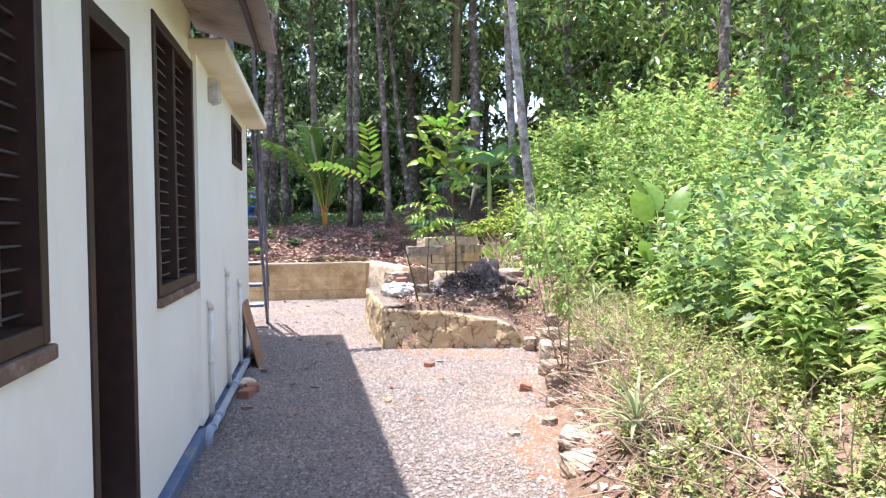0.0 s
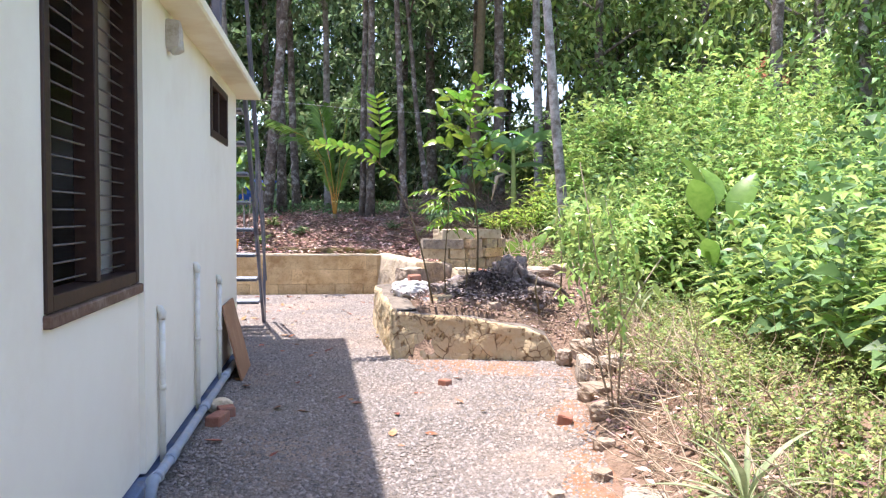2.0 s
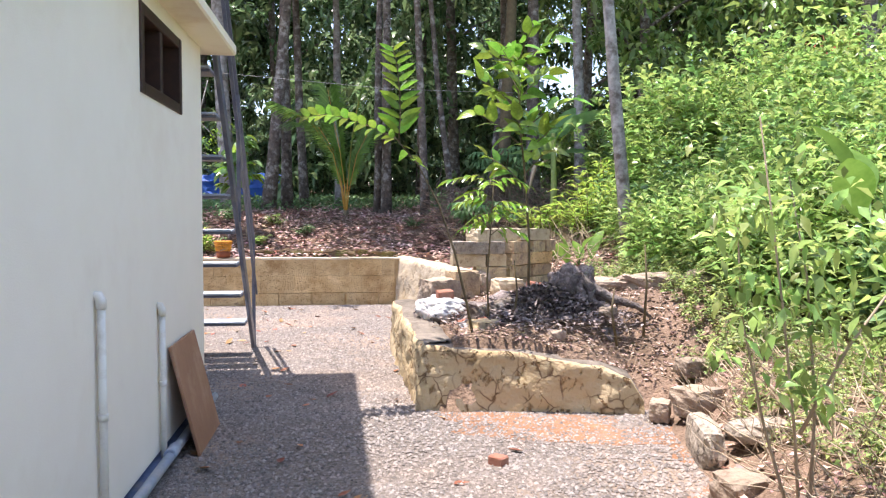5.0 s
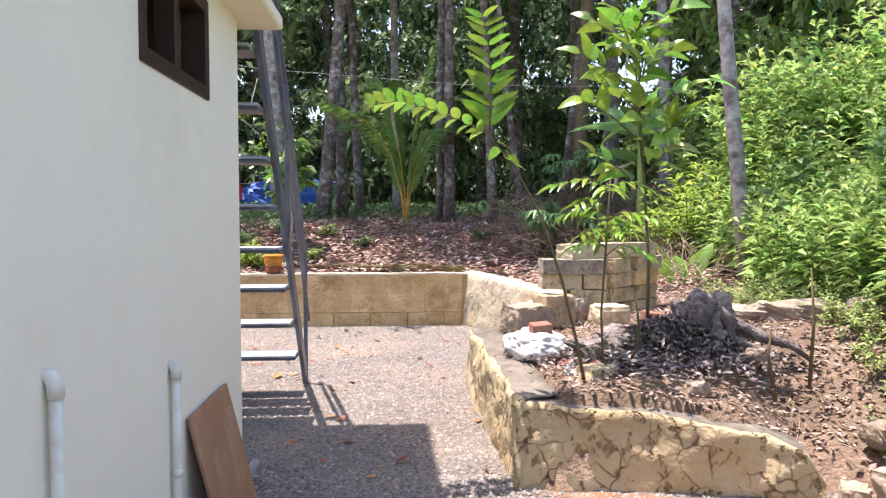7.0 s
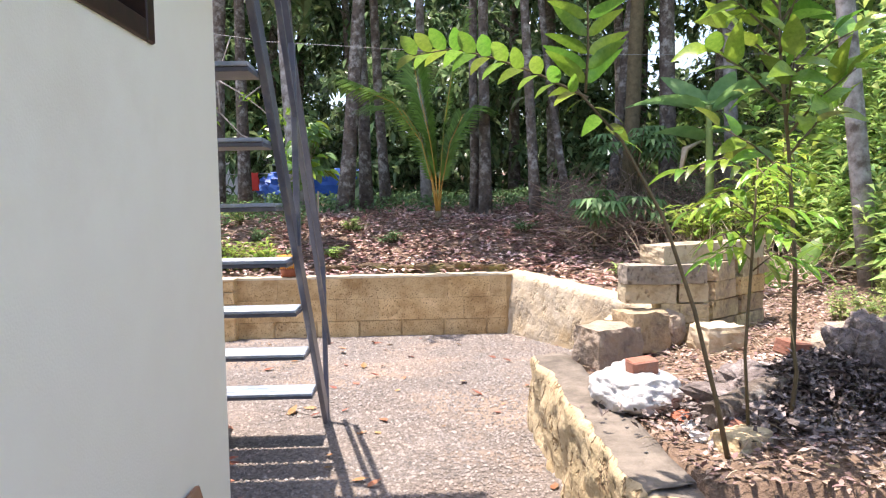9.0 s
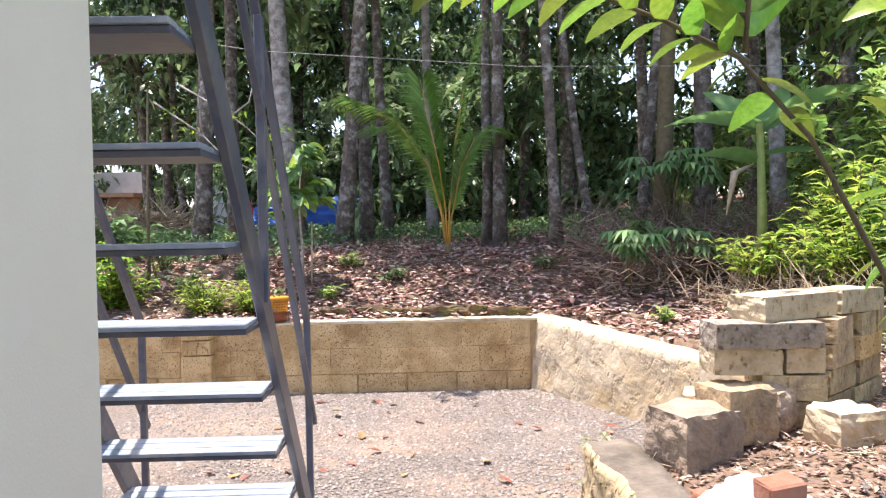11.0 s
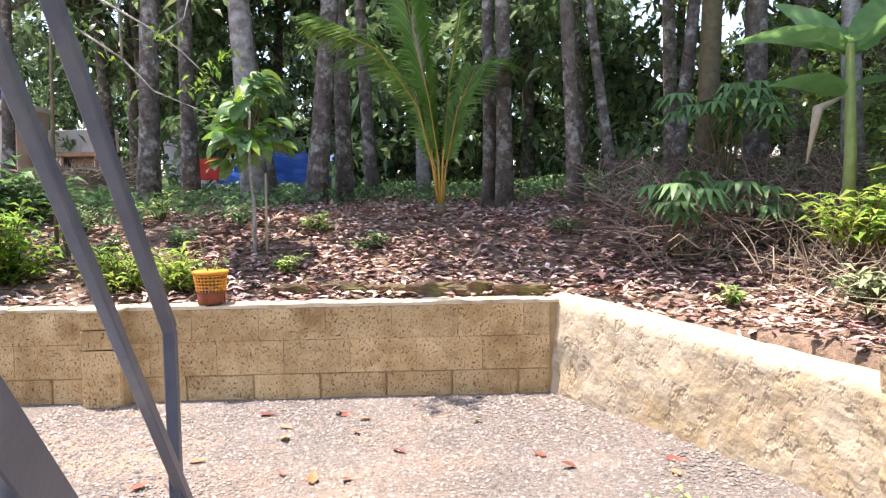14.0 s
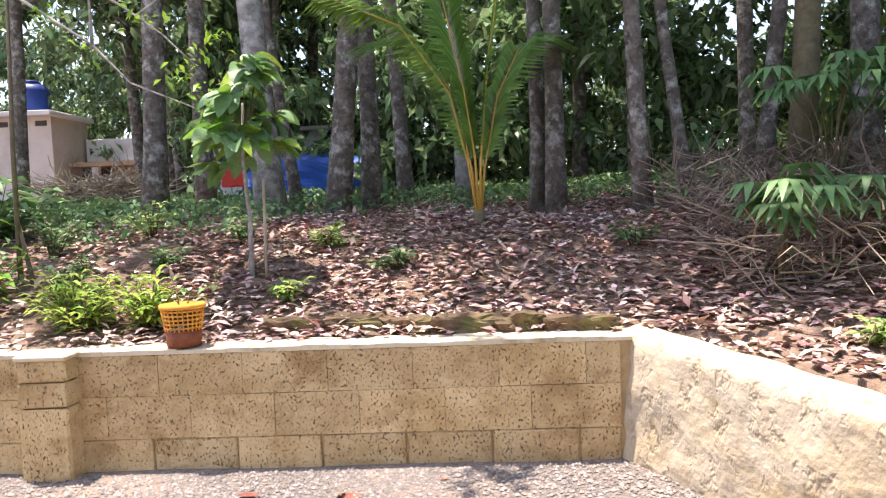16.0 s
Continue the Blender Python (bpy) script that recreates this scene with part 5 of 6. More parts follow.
# Small tree behind the wall.
st = thing("small_tree", -0.72, 15.95, 0.86, "slim small tree with a round leafy top", "tree")
part("trunk", tube([(0, 0, -0.1), (0.01, 0, 0.6), (-0.02, 0, 1.0), (0.0, 0, 1.45)], [0.022, 0.018, 0.014, 0.008], 7), M_PALEBARK, st)
base = []
for k in range(18):
    a, e = k * 2.4, rr.uniform(-0.6, 1.2)
    d = Vector((math.cos(a) * math.cos(e), math.sin(a) * math.cos(e), math.sin(e))) * rr.uniform(0.22, 0.36)
    part("twig", tube([(0, 0, 1.2), Vector((0, 0, 1.36)) + d], [0.006, 0.003], 5), M_STEM, st)
    for i in range(9):
        put_leaf(st, "dark" if (i + k) % 4 else "broad", Vector((0, 0, 1.52 - 0.13 * (k % 5))) + d * (0.3 + 0.7 * i / 8), math.degrees(a) + rr.uniform(-80, 80), rr.uniform(-50, 20), rr.uniform(-40, 40), rr.uniform(0.16, 0.27))
tagged(part("plant_stake", tube([(-0.62, 15.97, 0.75), (-0.60, 15.97, 1.75)], 0.012, 6), M_DRY), "thin pale stake beside the small tree", "stake")
for x, y, dx, h in ((-2.32, 15.95, -0.20, 0.75), (-2.52, 15.98, 0.03, 2.6)):
    tagged(part("leaning_stick", tube([(x, y, 0.65), (x + dx * 0.5, y, 0.75 + h * 0.5), (x + dx, y + 0.05, 0.75 + h)], [0.022, 0.018, 0.012], 7), M_STEM), "dark thin pole standing behind the wall", "pole", "poles behind the wall")


# ---- woods ----
def trunk_pts(x, y, z, tx, tz, h, wob, seed):
    """A trunk that starts at (x, y, z), leans through (tx, tz) and goes up to h."""
    r = random.Random(seed)
    k = (tx - x) / max(0.5, tz - z)
    out = []
    for i in range(9):
        t = i / 8
        zz = z - 0.25 + (h + 0.25) * t
        out.append((x + k * (zz - z) * (1 - 0.25 * t) + wob * r.uniform(-1, 1) * t, y + wob * r.uniform(-1, 1) * t, zz))
    return out


def crown_arrays(pts, n, spread, size, rng, clump=26, droop=0.4):
    """Leaves in many small clumps about the given middles."""
    pts = np.asarray(pts, float)
    k = max(1, n // clump)
    c = pts[rng.integers(0, len(pts), k)] + unit(k, rng) * spread * rng.random((k, 1)) ** 0.5
    base = np.repeat(c, clump, 0) + rng.normal(size=(k * clump, 3)) * np.array([0.42, 0.42, 0.26]) * spread * 0.42
    along = unit(len(base), rng)
    along[:, 2] -= 0.25
    nrm = unit(len(base), rng) * 0.6 + np.array([0, 0, 1.0])
    return leaf_arrays(base, along, nrm, size * rng.uniform(0.6, 1.25, len(base)), size * 0.42, 0.15, droop * 0.5)


def tree(x, y, tx, tz, r, h, bark, label, seed, crown=2600, zc=0.5, spread=1.7, size=0.24, leaf=None):
    z = land1(x, y)
    t = thing("tree", x, y, z, label, "tree", "trees of the wood")
    pts = [(p[0] - x, p[1] - y, p[2] - z) for p in trunk_pts(x, y, z, tx, tz, h, 0.05, seed)]
    rad = [r * (1.25 if i == 0 else 1.0) * (1 - 0.62 * i / 8) for i in range(9)]
    part("trunk", tube(pts, rad, 11), bark, t)
    rng = np.random.default_rng(seed)
    mids = []
    for k in range(7):
        b = polyline(pts, zc + (0.98 - zc) * k / 6)
        a = k * 2.4 + seed
        e = b + Vector((math.cos(a), math.sin(a), 0.55)) * spread * (1.05 - 0.09 * k)
        m = b.lerp(e, 0.5) + Vector((0, 0, 0.15))
        part("limb", tube([b, m, e], [r * 0.34, r * 0.22, r * 0.08], 6), bark, t)
        mids += [m, e]
    if crown:
        v, f = crown_arrays(mids, crown, spread * 0.8, size, rng)
        part("crown", mesh_np("crown", v, f, leaf or M_FOREST), M_FOREST, t)


near_trees = (
    (-2.93, 19.5, -2.80, 4.1, 0.15, 10, 0), (-2.64, 20.5, -2.64, 4.3, 0.13, 10, 0), (-1.32, 18.9, -1.46, 3.9, 0.165, 11, 1), (-1.50, 21.0, -1.83, 4.1, 0.09, 8, 0),
    (-0.56, 18.9, -0.30, 3.8, 0.14, 10, 0), (-0.22, 19.4, -0.24, 3.9, 0.12, 9.5, 0), (0.06, 21.0, -0.03, 3.4, 0.11, 10, 0), (1.65, 18.2, 1.667, 3.5, 0.085, 9, 0),
    (1.80, 17.9, 1.81, 3.4, 0.10, 10, 0), (2.50, 17.2, 2.42, 3.2, 0.085, 9, 0), (3.15, 18.0, 2.87, 3.4, 0.07, 7.5, 0), (4.84, 21.0, 4.80, 4.1, 0.12, 10, 0),
    (3.85, 18.0, 4.08, 3.4, 0.09, 8, 0), (3.98, 17.4, 4.06, 3.1, 0.13, 10, 2), (4.63, 17.5, 4.61, 3.2, 0.14, 10, 0), (0.87, 21.0, 0.85, 2.5, 0.11, 9, 1),
    (5.4, 16.9, 5.35, 3.2, 0.11, 10, 1))
for i, (x, y, tx, tz, r, h, b) in enumerate(near_trees):
    tree(x, y, tx, tz, r, h, (M_BARK, M_PALEBARK, M_STEM)[b], ("mottled grey-brown woodland tree trunk", "pale grey tree trunk with lichen", "reddish-brown rough tree trunk")[b], 20 + i, 1500, 0.6)
tree(4.42, 11.8, 4.09, 3.6, 0.085, 9, M_PALEBARK, "slim pale grey tree rising from the weeds", 60, 900, 0.66, 1.4, 0.2, M_WOODLEAF)
far = random.Random(3)
for i in range(26):
    x, y = far.uniform(-8.5, 22), far.uniform(22.5, 33)
    tree(x, y, x + far.uniform(-0.2, 0.2), 4.5, far.uniform(0.09, 0.2), far.uniform(9, 13), M_BARK, "tall dark woodland tree further back", 100 + i, 2400, 0.35, 2.2, 0.34)
for i, (x, y) in enumerate(((8.9, 13.9), (10.8, 15.5), (12.5, 13.0), (9.8, 18.5), (13.5, 17.5), (7.2, 18.6), (15.5, 14.5), (6.6, 20.5))):
    tree(x, y, x + 0.1, 5, 0.14, 9, M_BARK, "dark tree on the hillside among shrubs", 200 + i, 1300, 0.3, 1.9, 0.26, M_WOODLEAF)

# Tree wrapped in a leafy climber.
vt = thing("creeper_tree", 7.3, 9.4, land1(7.3, 9.4), "thin tree wrapped in a bright leafy climber", "tree")
part("trunk", tube([(0, 0, -0.2), (0.05, 0, 1.5), (-0.05, 0, 3.2), (0.05, 0, 6.0)], [0.09, 0.07, 0.06, 0.03], 8), M_BARK, vt)
v, f = crown_arrays([(0, 0, 1.0 + 0.32 * k) for k in range(10)] + [(0.5, 0, 3.6), (-0.5, 0.1, 3.9), (0.9, 0, 3.2), (1.2, 0.2, 2.9)], 1900, 0.42, 0.17, np.random.default_rng(4), 14)
part("climber", mesh_np("climber", v, f, M_WOODLEAF), M_WOODLEAF, vt, "bright green climber leaves")

# Leaf mass of the wood behind: crowns, underwood and shrubs.
rng = np.random.default_rng(12)
mids = []
for i in range(420):
    x = rng.uniform(-20, 7) if i % 4 else rng.uniform(7, 30)
    y = rng.uniform(21.5, 40) + 0.0 * x
    z = land1(x, y) + rng.uniform(0.3, 10.5)
    if y < 35 and z < 6.6 and (x - 0.93) / (y - 10.4) < -0.37:
        continue
    mids.append((x, y, z))
for i in range(230):
    x, y = (rng.uniform(-22, 9) if i % 4 else rng.uniform(9, 30)), rng.uniform(36.5, 48)
    mids.append((x, y, land1(x, y) + rng.uniform(0.3, 15)))
for i in range(130):
    x, y = rng.uniform(-9, 5), rng.uniform(29, 38)
    if (x - 0.93) / (y - 10.4) > -0.37:
        mids.append((x, y, land1(x, y) + rng.uniform(3, 13)))
hill = []
for i in range(240):
    x, y = rng.uniform(5.8, 20), rng.uniform(14, 24)
    hill.append((x, y, land1(x, y) + rng.uniform(0.2, 5.5)))
for i in range(300):
    x, y = rng.uniform(-22, 26), rng.uniform(24, 34)
    if (x - 0.93) / (y - 10.4) < -0.37:
        continue
    mids.append((x, y, land1(x, y) + rng.uniform(0.2, 3.2)))
for i in range(260):
    x, y = rng.uniform(-30, 36), rng.uniform(38, 48)
    mids.append((x, y, land1(x, y) + rng.uniform(0.2, 4.0)))
v, f = crown_arrays(hill, 22000, 0.8, 0.26, rng, 26)
tagged(part("hill_shrubs", mesh_np("hill_shrubs", v, f, M_WOODLEAF), M_WOODLEAF), "hillside shrubs in a sun-lightened leaf colour", "shrubs", kind="stuff")
v, f = crown_arrays(mids, 180000, 1.15, 0.36, rng, 40)
wood = part("far_woods", mesh_np("far_woods", v, f, M_FOREST), M_FOREST)
tagged(wood, "dense dark green woodland foliage", "woods", kind="stuff")
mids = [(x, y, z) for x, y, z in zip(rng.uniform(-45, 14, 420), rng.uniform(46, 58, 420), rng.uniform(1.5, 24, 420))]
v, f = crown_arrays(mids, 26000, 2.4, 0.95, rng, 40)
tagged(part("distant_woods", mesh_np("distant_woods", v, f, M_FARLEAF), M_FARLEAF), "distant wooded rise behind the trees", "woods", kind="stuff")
# Leaves high over the slope that dapple the light.
mids = [(x, y, z) for x, y, z in zip(rng.uniform(-6, 8, 130), rng.uniform(15.0, 21, 130), rng.uniform(6.2, 10, 130))]
mids += [(x, y, z) for x, y, z in zip(rng.uniform(-9, -2.0, 90), rng.uniform(15.2, 20, 90), rng.uniform(6.0, 10, 90))]
v, f = crown_arrays(mids, 3300, 0.9, 0.26, rng, 26)
can = part("canopy", mesh_np("canopy", v, f, M_FOREST), M_FOREST)
tagged(can, "high woodland canopy leaves", "canopy", kind="stuff")
# Undergrowth on the woodland floor.
n = 2600
x, y = rng.uniform(-9, 9, n), 15.4 + 8.5 * rng.random(n) ** 0.8
keep = (np.abs(x - 0.9) > 1.7) | (y > 18.3)
keep &= ~((x > -2.6) & (x < 3.0) & (y < 16.6)) | ((x < 0.6) & (rng.random(n) < 0.3))
x, y = x[keep], y[keep]
z = land(x, y)
k = 7
base = np.repeat(np.stack([x, y, z], 1), k, 0) + rng.normal(size=(len(x) * k, 3)) * [0.10, 0.10, 0.0]
base[:, 2] += rng.random(len(base)) * 0.22
al = unit(len(base), rng, 0.0)
v, f = leaf_arrays(base, al, unit(len(base), rng) * 0.5 + [0, 0, 1.0], rng.uniform(0.07, 0.16, len(base)), 0.055, 0.2, 0.3)
tagged(part("undergrowth", mesh_np("undergrowth", v, f, M_CASSAVA), M_CASSAVA), "low green undergrowth on the woodland floor", "undergrowth", kind="stuff")


# ---- weeds on the bank ----
def weed_field(name, n, xr, yr, dmin, hrange, leaves, ln, wd, material, label, seed, spread=0.12):
    rng = np.random.default_rng(seed)
    x, y = rng.uniform(*xr, n), rng.uniform(*yr, n)
    d = x - np.where(y > 8.4, 3.35, bank_edge(y))
    keep = (d > dmin + 0.25 * noise2(x, y, 1.3)) & ~((y > 8.2) & (x < 3.6 + 0.35 * noise2(y, y, 1.1))) & ~((y > 11.0) & (x < 4.25 + 0.3 * noise2(y, x, 1.0)))
    x, y, d = x[keep], y[keep], d[keep]
    h = rng.uniform(*hrange, len(x)) * np.clip(0.35 + 0.32 * d, 0.4, 1.25) * (1 + 0.3 * noise2(x, y, 1.0, 3.0))
    z = land(x, y)
    m = len(x)
    lean = rng.normal(size=(m, 2)) * spread
    t = np.linspace(0.22, 1.0, leaves)[None] * np.ones((m, 1)) + rng.normal(size=(m, leaves)) * 0.03
    bx = x[:, None] + lean[:, :1] * t * h[:, None]
    by = y[:, None] + lean[:, 1:] * t * h[:, None]
    bz = z[:, None] + t * h[:, None]
    a = np.arange(leaves)[None] * 2.4 + rng.uniform(0, 6.3, (m, 1))
    al = np.stack([np.cos(a), np.sin(a), 0.15 + 0.75 * t ** 2 + 0 * a], -1).reshape(-1, 3)
    base = np.stack([bx, by, bz], -1).reshape(-1, 3)
    L = (ln * rng.uniform(0.65, 1.25, (m, leaves)) * (1.15 - 0.45 * t)).ravel()
    parts = [leaf_arrays(base, al, np.array([[0, 0, 1.0]]) + 0.35 * rng.normal(size=base.shape), L, wd * L / ln, 0.2, 0.3)]
    p0 = np.stack([x, y, z - 0.03], 1)
    p1 = np.stack([x + lean[:, 0] * h, y + lean[:, 1] * h, z + h], 1)
    s = np.array([0.004, 0, 0])
    q = np.array([0, 0.004, 0])
    sv = np.stack([p0 - s, p0 + s, p1, p0 - q, p0 + q], 1).reshape(-1, 3)
    sf = (np.arange(m)[:, None, None] * 5 + np.array([[0, 1, 2], [3, 4, 2]])).reshape(-1, 3)
    parts.append((sv, sf))
    v, f = join_arrays(parts)
    return tagged(part(name, mesh_np(name, v, f, material), material), label, "weeds", kind="stuff")


weed_field("tall_weeds", 2000, (2.8, 9.0), (2.0, 15.5), 1.2, (0.7, 1.25), 28, 0.21, 0.06, M_WEED, "dense tall bright green weeds on the bank", 31)
weed_field("broad_weeds", 420, (3.0, 9.0), (2.0, 15.0), 1.2, (0.8, 1.4), 20, 0.24, 0.11, M_CASSAVA, "broad-leaved dark green weeds on the bank", 36)
weed_field("far_weeds", 1100, (6.0, 16.0), (3.0, 20.0), 2.5, (0.9, 1.5), 30, 0.2, 0.055, M_WEED, "dense weeds further up the bank", 32)
weed_field("shrubby_weeds", 420, (4.7, 9.5), (9.3, 14.5), 1.6, (1.3, 1.9), 46, 0.2, 0.065, M_WEED, "tall shrubby green weeds up the bank", 38, 0.2)
weed_field("tall_bushes", 200, (5.15, 7.6), (12.0, 14.6), 1.6, (1.75, 2.3), 70, 0.25, 0.095, M_WEED, "tall leafy bright green bushes up the bank", 34, 0.22)
weed_field("bed_side_weeds", 420, (3.9, 6.2), (8.5, 11.8), 0.75, (0.85, 1.2), 24, 0.2, 0.06, M_WEED, "bright green weeds beside the raised bed", 35)
weed_field("bed_weeds", 900, (3.5, 5.2), (8.2, 11.5), 0.3, (0.16, 0.42), 14, 0.07, 0.026, M_LOWWEED, "low scattered weeds beyond the raised bed", 39, 0.5)
weed_field("near_weeds", 900, (2.4, 9.0), (-6.0, 2.2), 0.9, (0.7, 1.2), 22, 0.2, 0.06, M_WEED, "dense bright green weeds along the bank", 37)
weed_field("low_weeds", 3600, (2.2, 5.4), (1.5, 10.5), 0.42, (0.14, 0.36), 15, 0.055, 0.024, M_LOWWEED, "low small-leaved weeds at the bank's foot", 33, 0.5)


# Dry stalks, twigs and straw.
def twigs(name, n, region, ln, rad, label, seed, material, up=0.35):
    rng = np.random.default_rng(seed)
    x, y = rng.uniform(region[0], region[1], n), rng.uniform(region[2], region[3], n)
    if name == "dry_stalks":
        x = bank_edge(y) + 0.22 + np.abs(rng.normal(size=n)) * 0.45
    z = land(x, y)
    d = unit(n, rng)
    d[:, 2] = np.abs(d[:, 2]) * up + 0.02
    d /= np.linalg.norm(d, axis=1, keepdims=True)
    L = ln * rng.uniform(0.3, 1.2, n)[:, None]
    p0 = np.stack([x, y, z + rng.random(n) * (region[4] if len(region) > 4 else 0.02)], 1)
    p2 = p0 + d * L
    p1 = (p0 + p2) / 2 + rng.normal(size=(n, 3)) * L * 0.07
    side = np.cross(d, rng.normal(size=(n, 3)))
    side /= np.linalg.norm(side, axis=1, keepdims=True)
    s2 = np.cross(d, side)
    rr0 = rad * rng.uniform(0.5, 1.3, n)[:, None]
    rings = []
    for p, k in ((p0, 1.0), (p1, 0.8), (p2, 0.35)):
        for a in (0, 2.094, 4.189):
            rings.append(p + (side * math.cos(a) + s2 * math.sin(a)) * rr0 * k)
    v = np.stack(rings, 1).reshape(-1, 3)
    f = []
    for r in (0, 3):
        for j in range(3):
            f.append((r + j, r + (j + 1) % 3, r + 3 + (j + 1) % 3, r + 3 + j))
    f = (np.arange(n)[:, None, None] * 9 + np.array(f)).reshape(-1, 4)
    return tagged(part(name, mesh_np(name, v, f, material), material), label, "twigs", kind="stuff")


twigs("dry_stalks", 1100, (2, 3, 2.2, 8.0), 0.42, 0.0045, "tangle of dry straw-coloured stalks on the bank", 41, M_DRY, 0.8)
twigs("brush_heap", 1500, (2.6, 5.6, 15.3, 17.2, 0.45), 0.5, 0.007, "heap of dry brown brushwood under the trees", 42, M_BRUSH, 0.5)
twigs("brush_heap_pale", 420, (2.7, 5.6, 15.0, 16.8, 0.45), 0.45, 0.006, "pale dry stems on the brush heap", 43, M_DRY, 0.5)
twigs("dry_brush", 420, (3.3, 5.0, 11.6, 15.0, 0.25), 0.5, 0.006, "dry standing stalks and brush on the slope", 47, M_DRY, 1.0)
twigs("straw_pile", 700, (-5.9, -4.3, 22.0, 23.3, 0.5), 0.7, 0.012, "low heap of dry fronds and straw", 46, M_DRY, 0.4)
twigs("forest_twigs", 500, (-6, 6, 15.2, 21.0), 0.5, 0.006, "dead twigs on the woodland floor", 44, M_STEM, 0.15)
twigs("bed_twigs", 320, (1.75, 3.6, 8.5, 11.0), 0.20, 0.003, "small dead twigs on the raised bed", 45, M_DRY, 0.2)

# Tall dead shrub leaning out from the bank.
ds = thing("dead_shrub", 2.86, 5.9, land1(2.86, 5.9), "tall thin half-dead shrub leaning on the bank", "shrub")
for pts in (((0, 0, -0.05), (-0.06, -0.02, 0.5), (-0.16, -0.08, 1.0), (-0.34, -0.2, 1.7)), ((0.02, 0, 0.0), (0.05, 0.02, 0.6), (0.02, 0.05, 1.1), (-0.1, 0.0, 1.5)),
            ((0.0, 0.02, 0.0), (-0.12, 0.1, 0.5), (-0.2, 0.15, 0.95), (-0.24, 0.12, 1.3)), ((-0.05, -0.04, 0.5), (0.1, -0.1, 0.85), (0.25, -0.15, 1.1))):
    part("stem", tube(pts, [0.008, 0.006, 0.0045, 0.0025][:len(pts)], 6), M_DRY, ds)
v, f = crown_arrays([(-0.05, 0.02, 0.9), (-0.18, -0.05, 1.15), (0.05, 0, 1.2), (0.15, -0.05, 0.95), (-0.1, 0.1, 1.3)], 700, 0.34, 0.085, np.random.default_rng(8), 12)
part("foliage", mesh_np("foliage", v, f, M_WEED), M_WEED, ds)


# ---- fallen leaves ----
def litter(name, n, xr, yr, label, seed, size=0.085, lift=0.02, fall=None, leaf=None):
    rng = np.random.default_rng(seed)
    x, y = rng.uniform(*xr, n), rng.uniform(*yr, n)
    if fall is not None:
        k = fall(x, y, rng)
        x, y = x[k], y[k]
    z = land(x, y) + rng.random(len(x)) * lift + 0.006
    al = unit(len(x), rng)
    al[:, 2] *= 0.15
    nr = unit(len(x), rng) * 0.35 + np.array([0, 0, 1.0])
    v, f = leaf_arrays(np.stack([x, y, z], 1), al, nr, size * rng.uniform(0.5, 1.5, len(x)), size * 0.5, 0.18, 0.02)
    return tagged(part(name, mesh_np(name, v, f, leaf or M_LITTER), M_LITTER), label, "fallen leaves", kind="stuff")


litter("leaf_litter", 45000, (-7, 7.5), (14.85, 20.5), "carpet of dry pinkish-brown fallen leaves", 51, 0.092, 0.05, lambda x, y, r: (r.random(len(x)) < np.where(x < -1.5, 0.45, 1.0)) & (x - bank_edge(y) < 99))
litter("bed_litter", 11000, (1.72, 4.2), (8.45, 13.2), "dry leaves and bark scraps on the raised bed", 52, 0.042, 0.02, lambda x, y, r: (x > bank_edge(y) + 0.12) & (y > 8.42 - 0.16 * (x - 1.6) + 0.1), M_BEDLEAF)
litter("slope_litter", 5200, (2.1, 6.8), (12.0, 14.95), "dry leaves on the slope above the rubble wall", 54, 0.095, 0.05, lambda x, y, r: x > bank_edge(y) + 0.16)
litter("bank_litter", 4200, (1.9, 4.6), (1.5, 8.4), "dry leaves among the weeds on the bank", 53, 0.075, 0.02, lambda x, y, r: (x > bank_edge(y) + 0.1) & (r.random(len(x)) < np.exp(-(x - bank_edge(y)) / 0.9)))
r2 = np.random.default_rng(58)
n = 5200
ax, ay = r2.normal(size=n) * 0.32 + 2.66, r2.normal(size=n) * 0.25 + 9.24
az = 0.54 + 0.24 * np.exp(-((ax - 2.68) ** 2 / 0.16 + (ay - 9.28) ** 2 / 0.11)) + r2.random(n) * 0.05
al = unit(n, r2)
al[:, 2] *= 0.5
v, f = leaf_arrays(np.stack([ax, ay, az], 1), al, unit(n, r2) * 0.6 + np.array([0, 0, 1.0]), 0.048 * r2.uniform(0.5, 1.5, n), 0.024, 0.2, 0.02)
tagged(part("charred_litter", mesh_np("charred_litter", v, f, M_CHAR), M_CHAR), "charred grey leaves heaped about the stump", "ash", kind="stuff")
LEAVES["fallen"] = leaf_mesh("fallen_leaf", 0.5, M_FALLEN, -0.15, 0.35, 5)
fl = random.Random(9)
for i in range(95):
    x, y = fl.uniform(0.2, 2.2), 5.0 + 9.4 * fl.random() ** 0.6
    if y > 9.6 and fl.random() < 0.4:
        x = fl.uniform(-1.2, 0.4)
    if x > float(bank_edge(y)) - 0.1:
        continue
    lf = new("fallen_leaf", LEAVES["fallen"])
    s = fl.uniform(0.06, 0.13)
    lf.matrix_world = pose(x, y, 0.012, fl.uniform(-14, 14), fl.uniform(-14, 14), fl.uniform(0, 360)) @ Matrix.Diagonal((s, s, s, 1))
    tagged(lf, "dry curled brown leaf on the gravel", "leaf", "fallen leaves on the gravel")

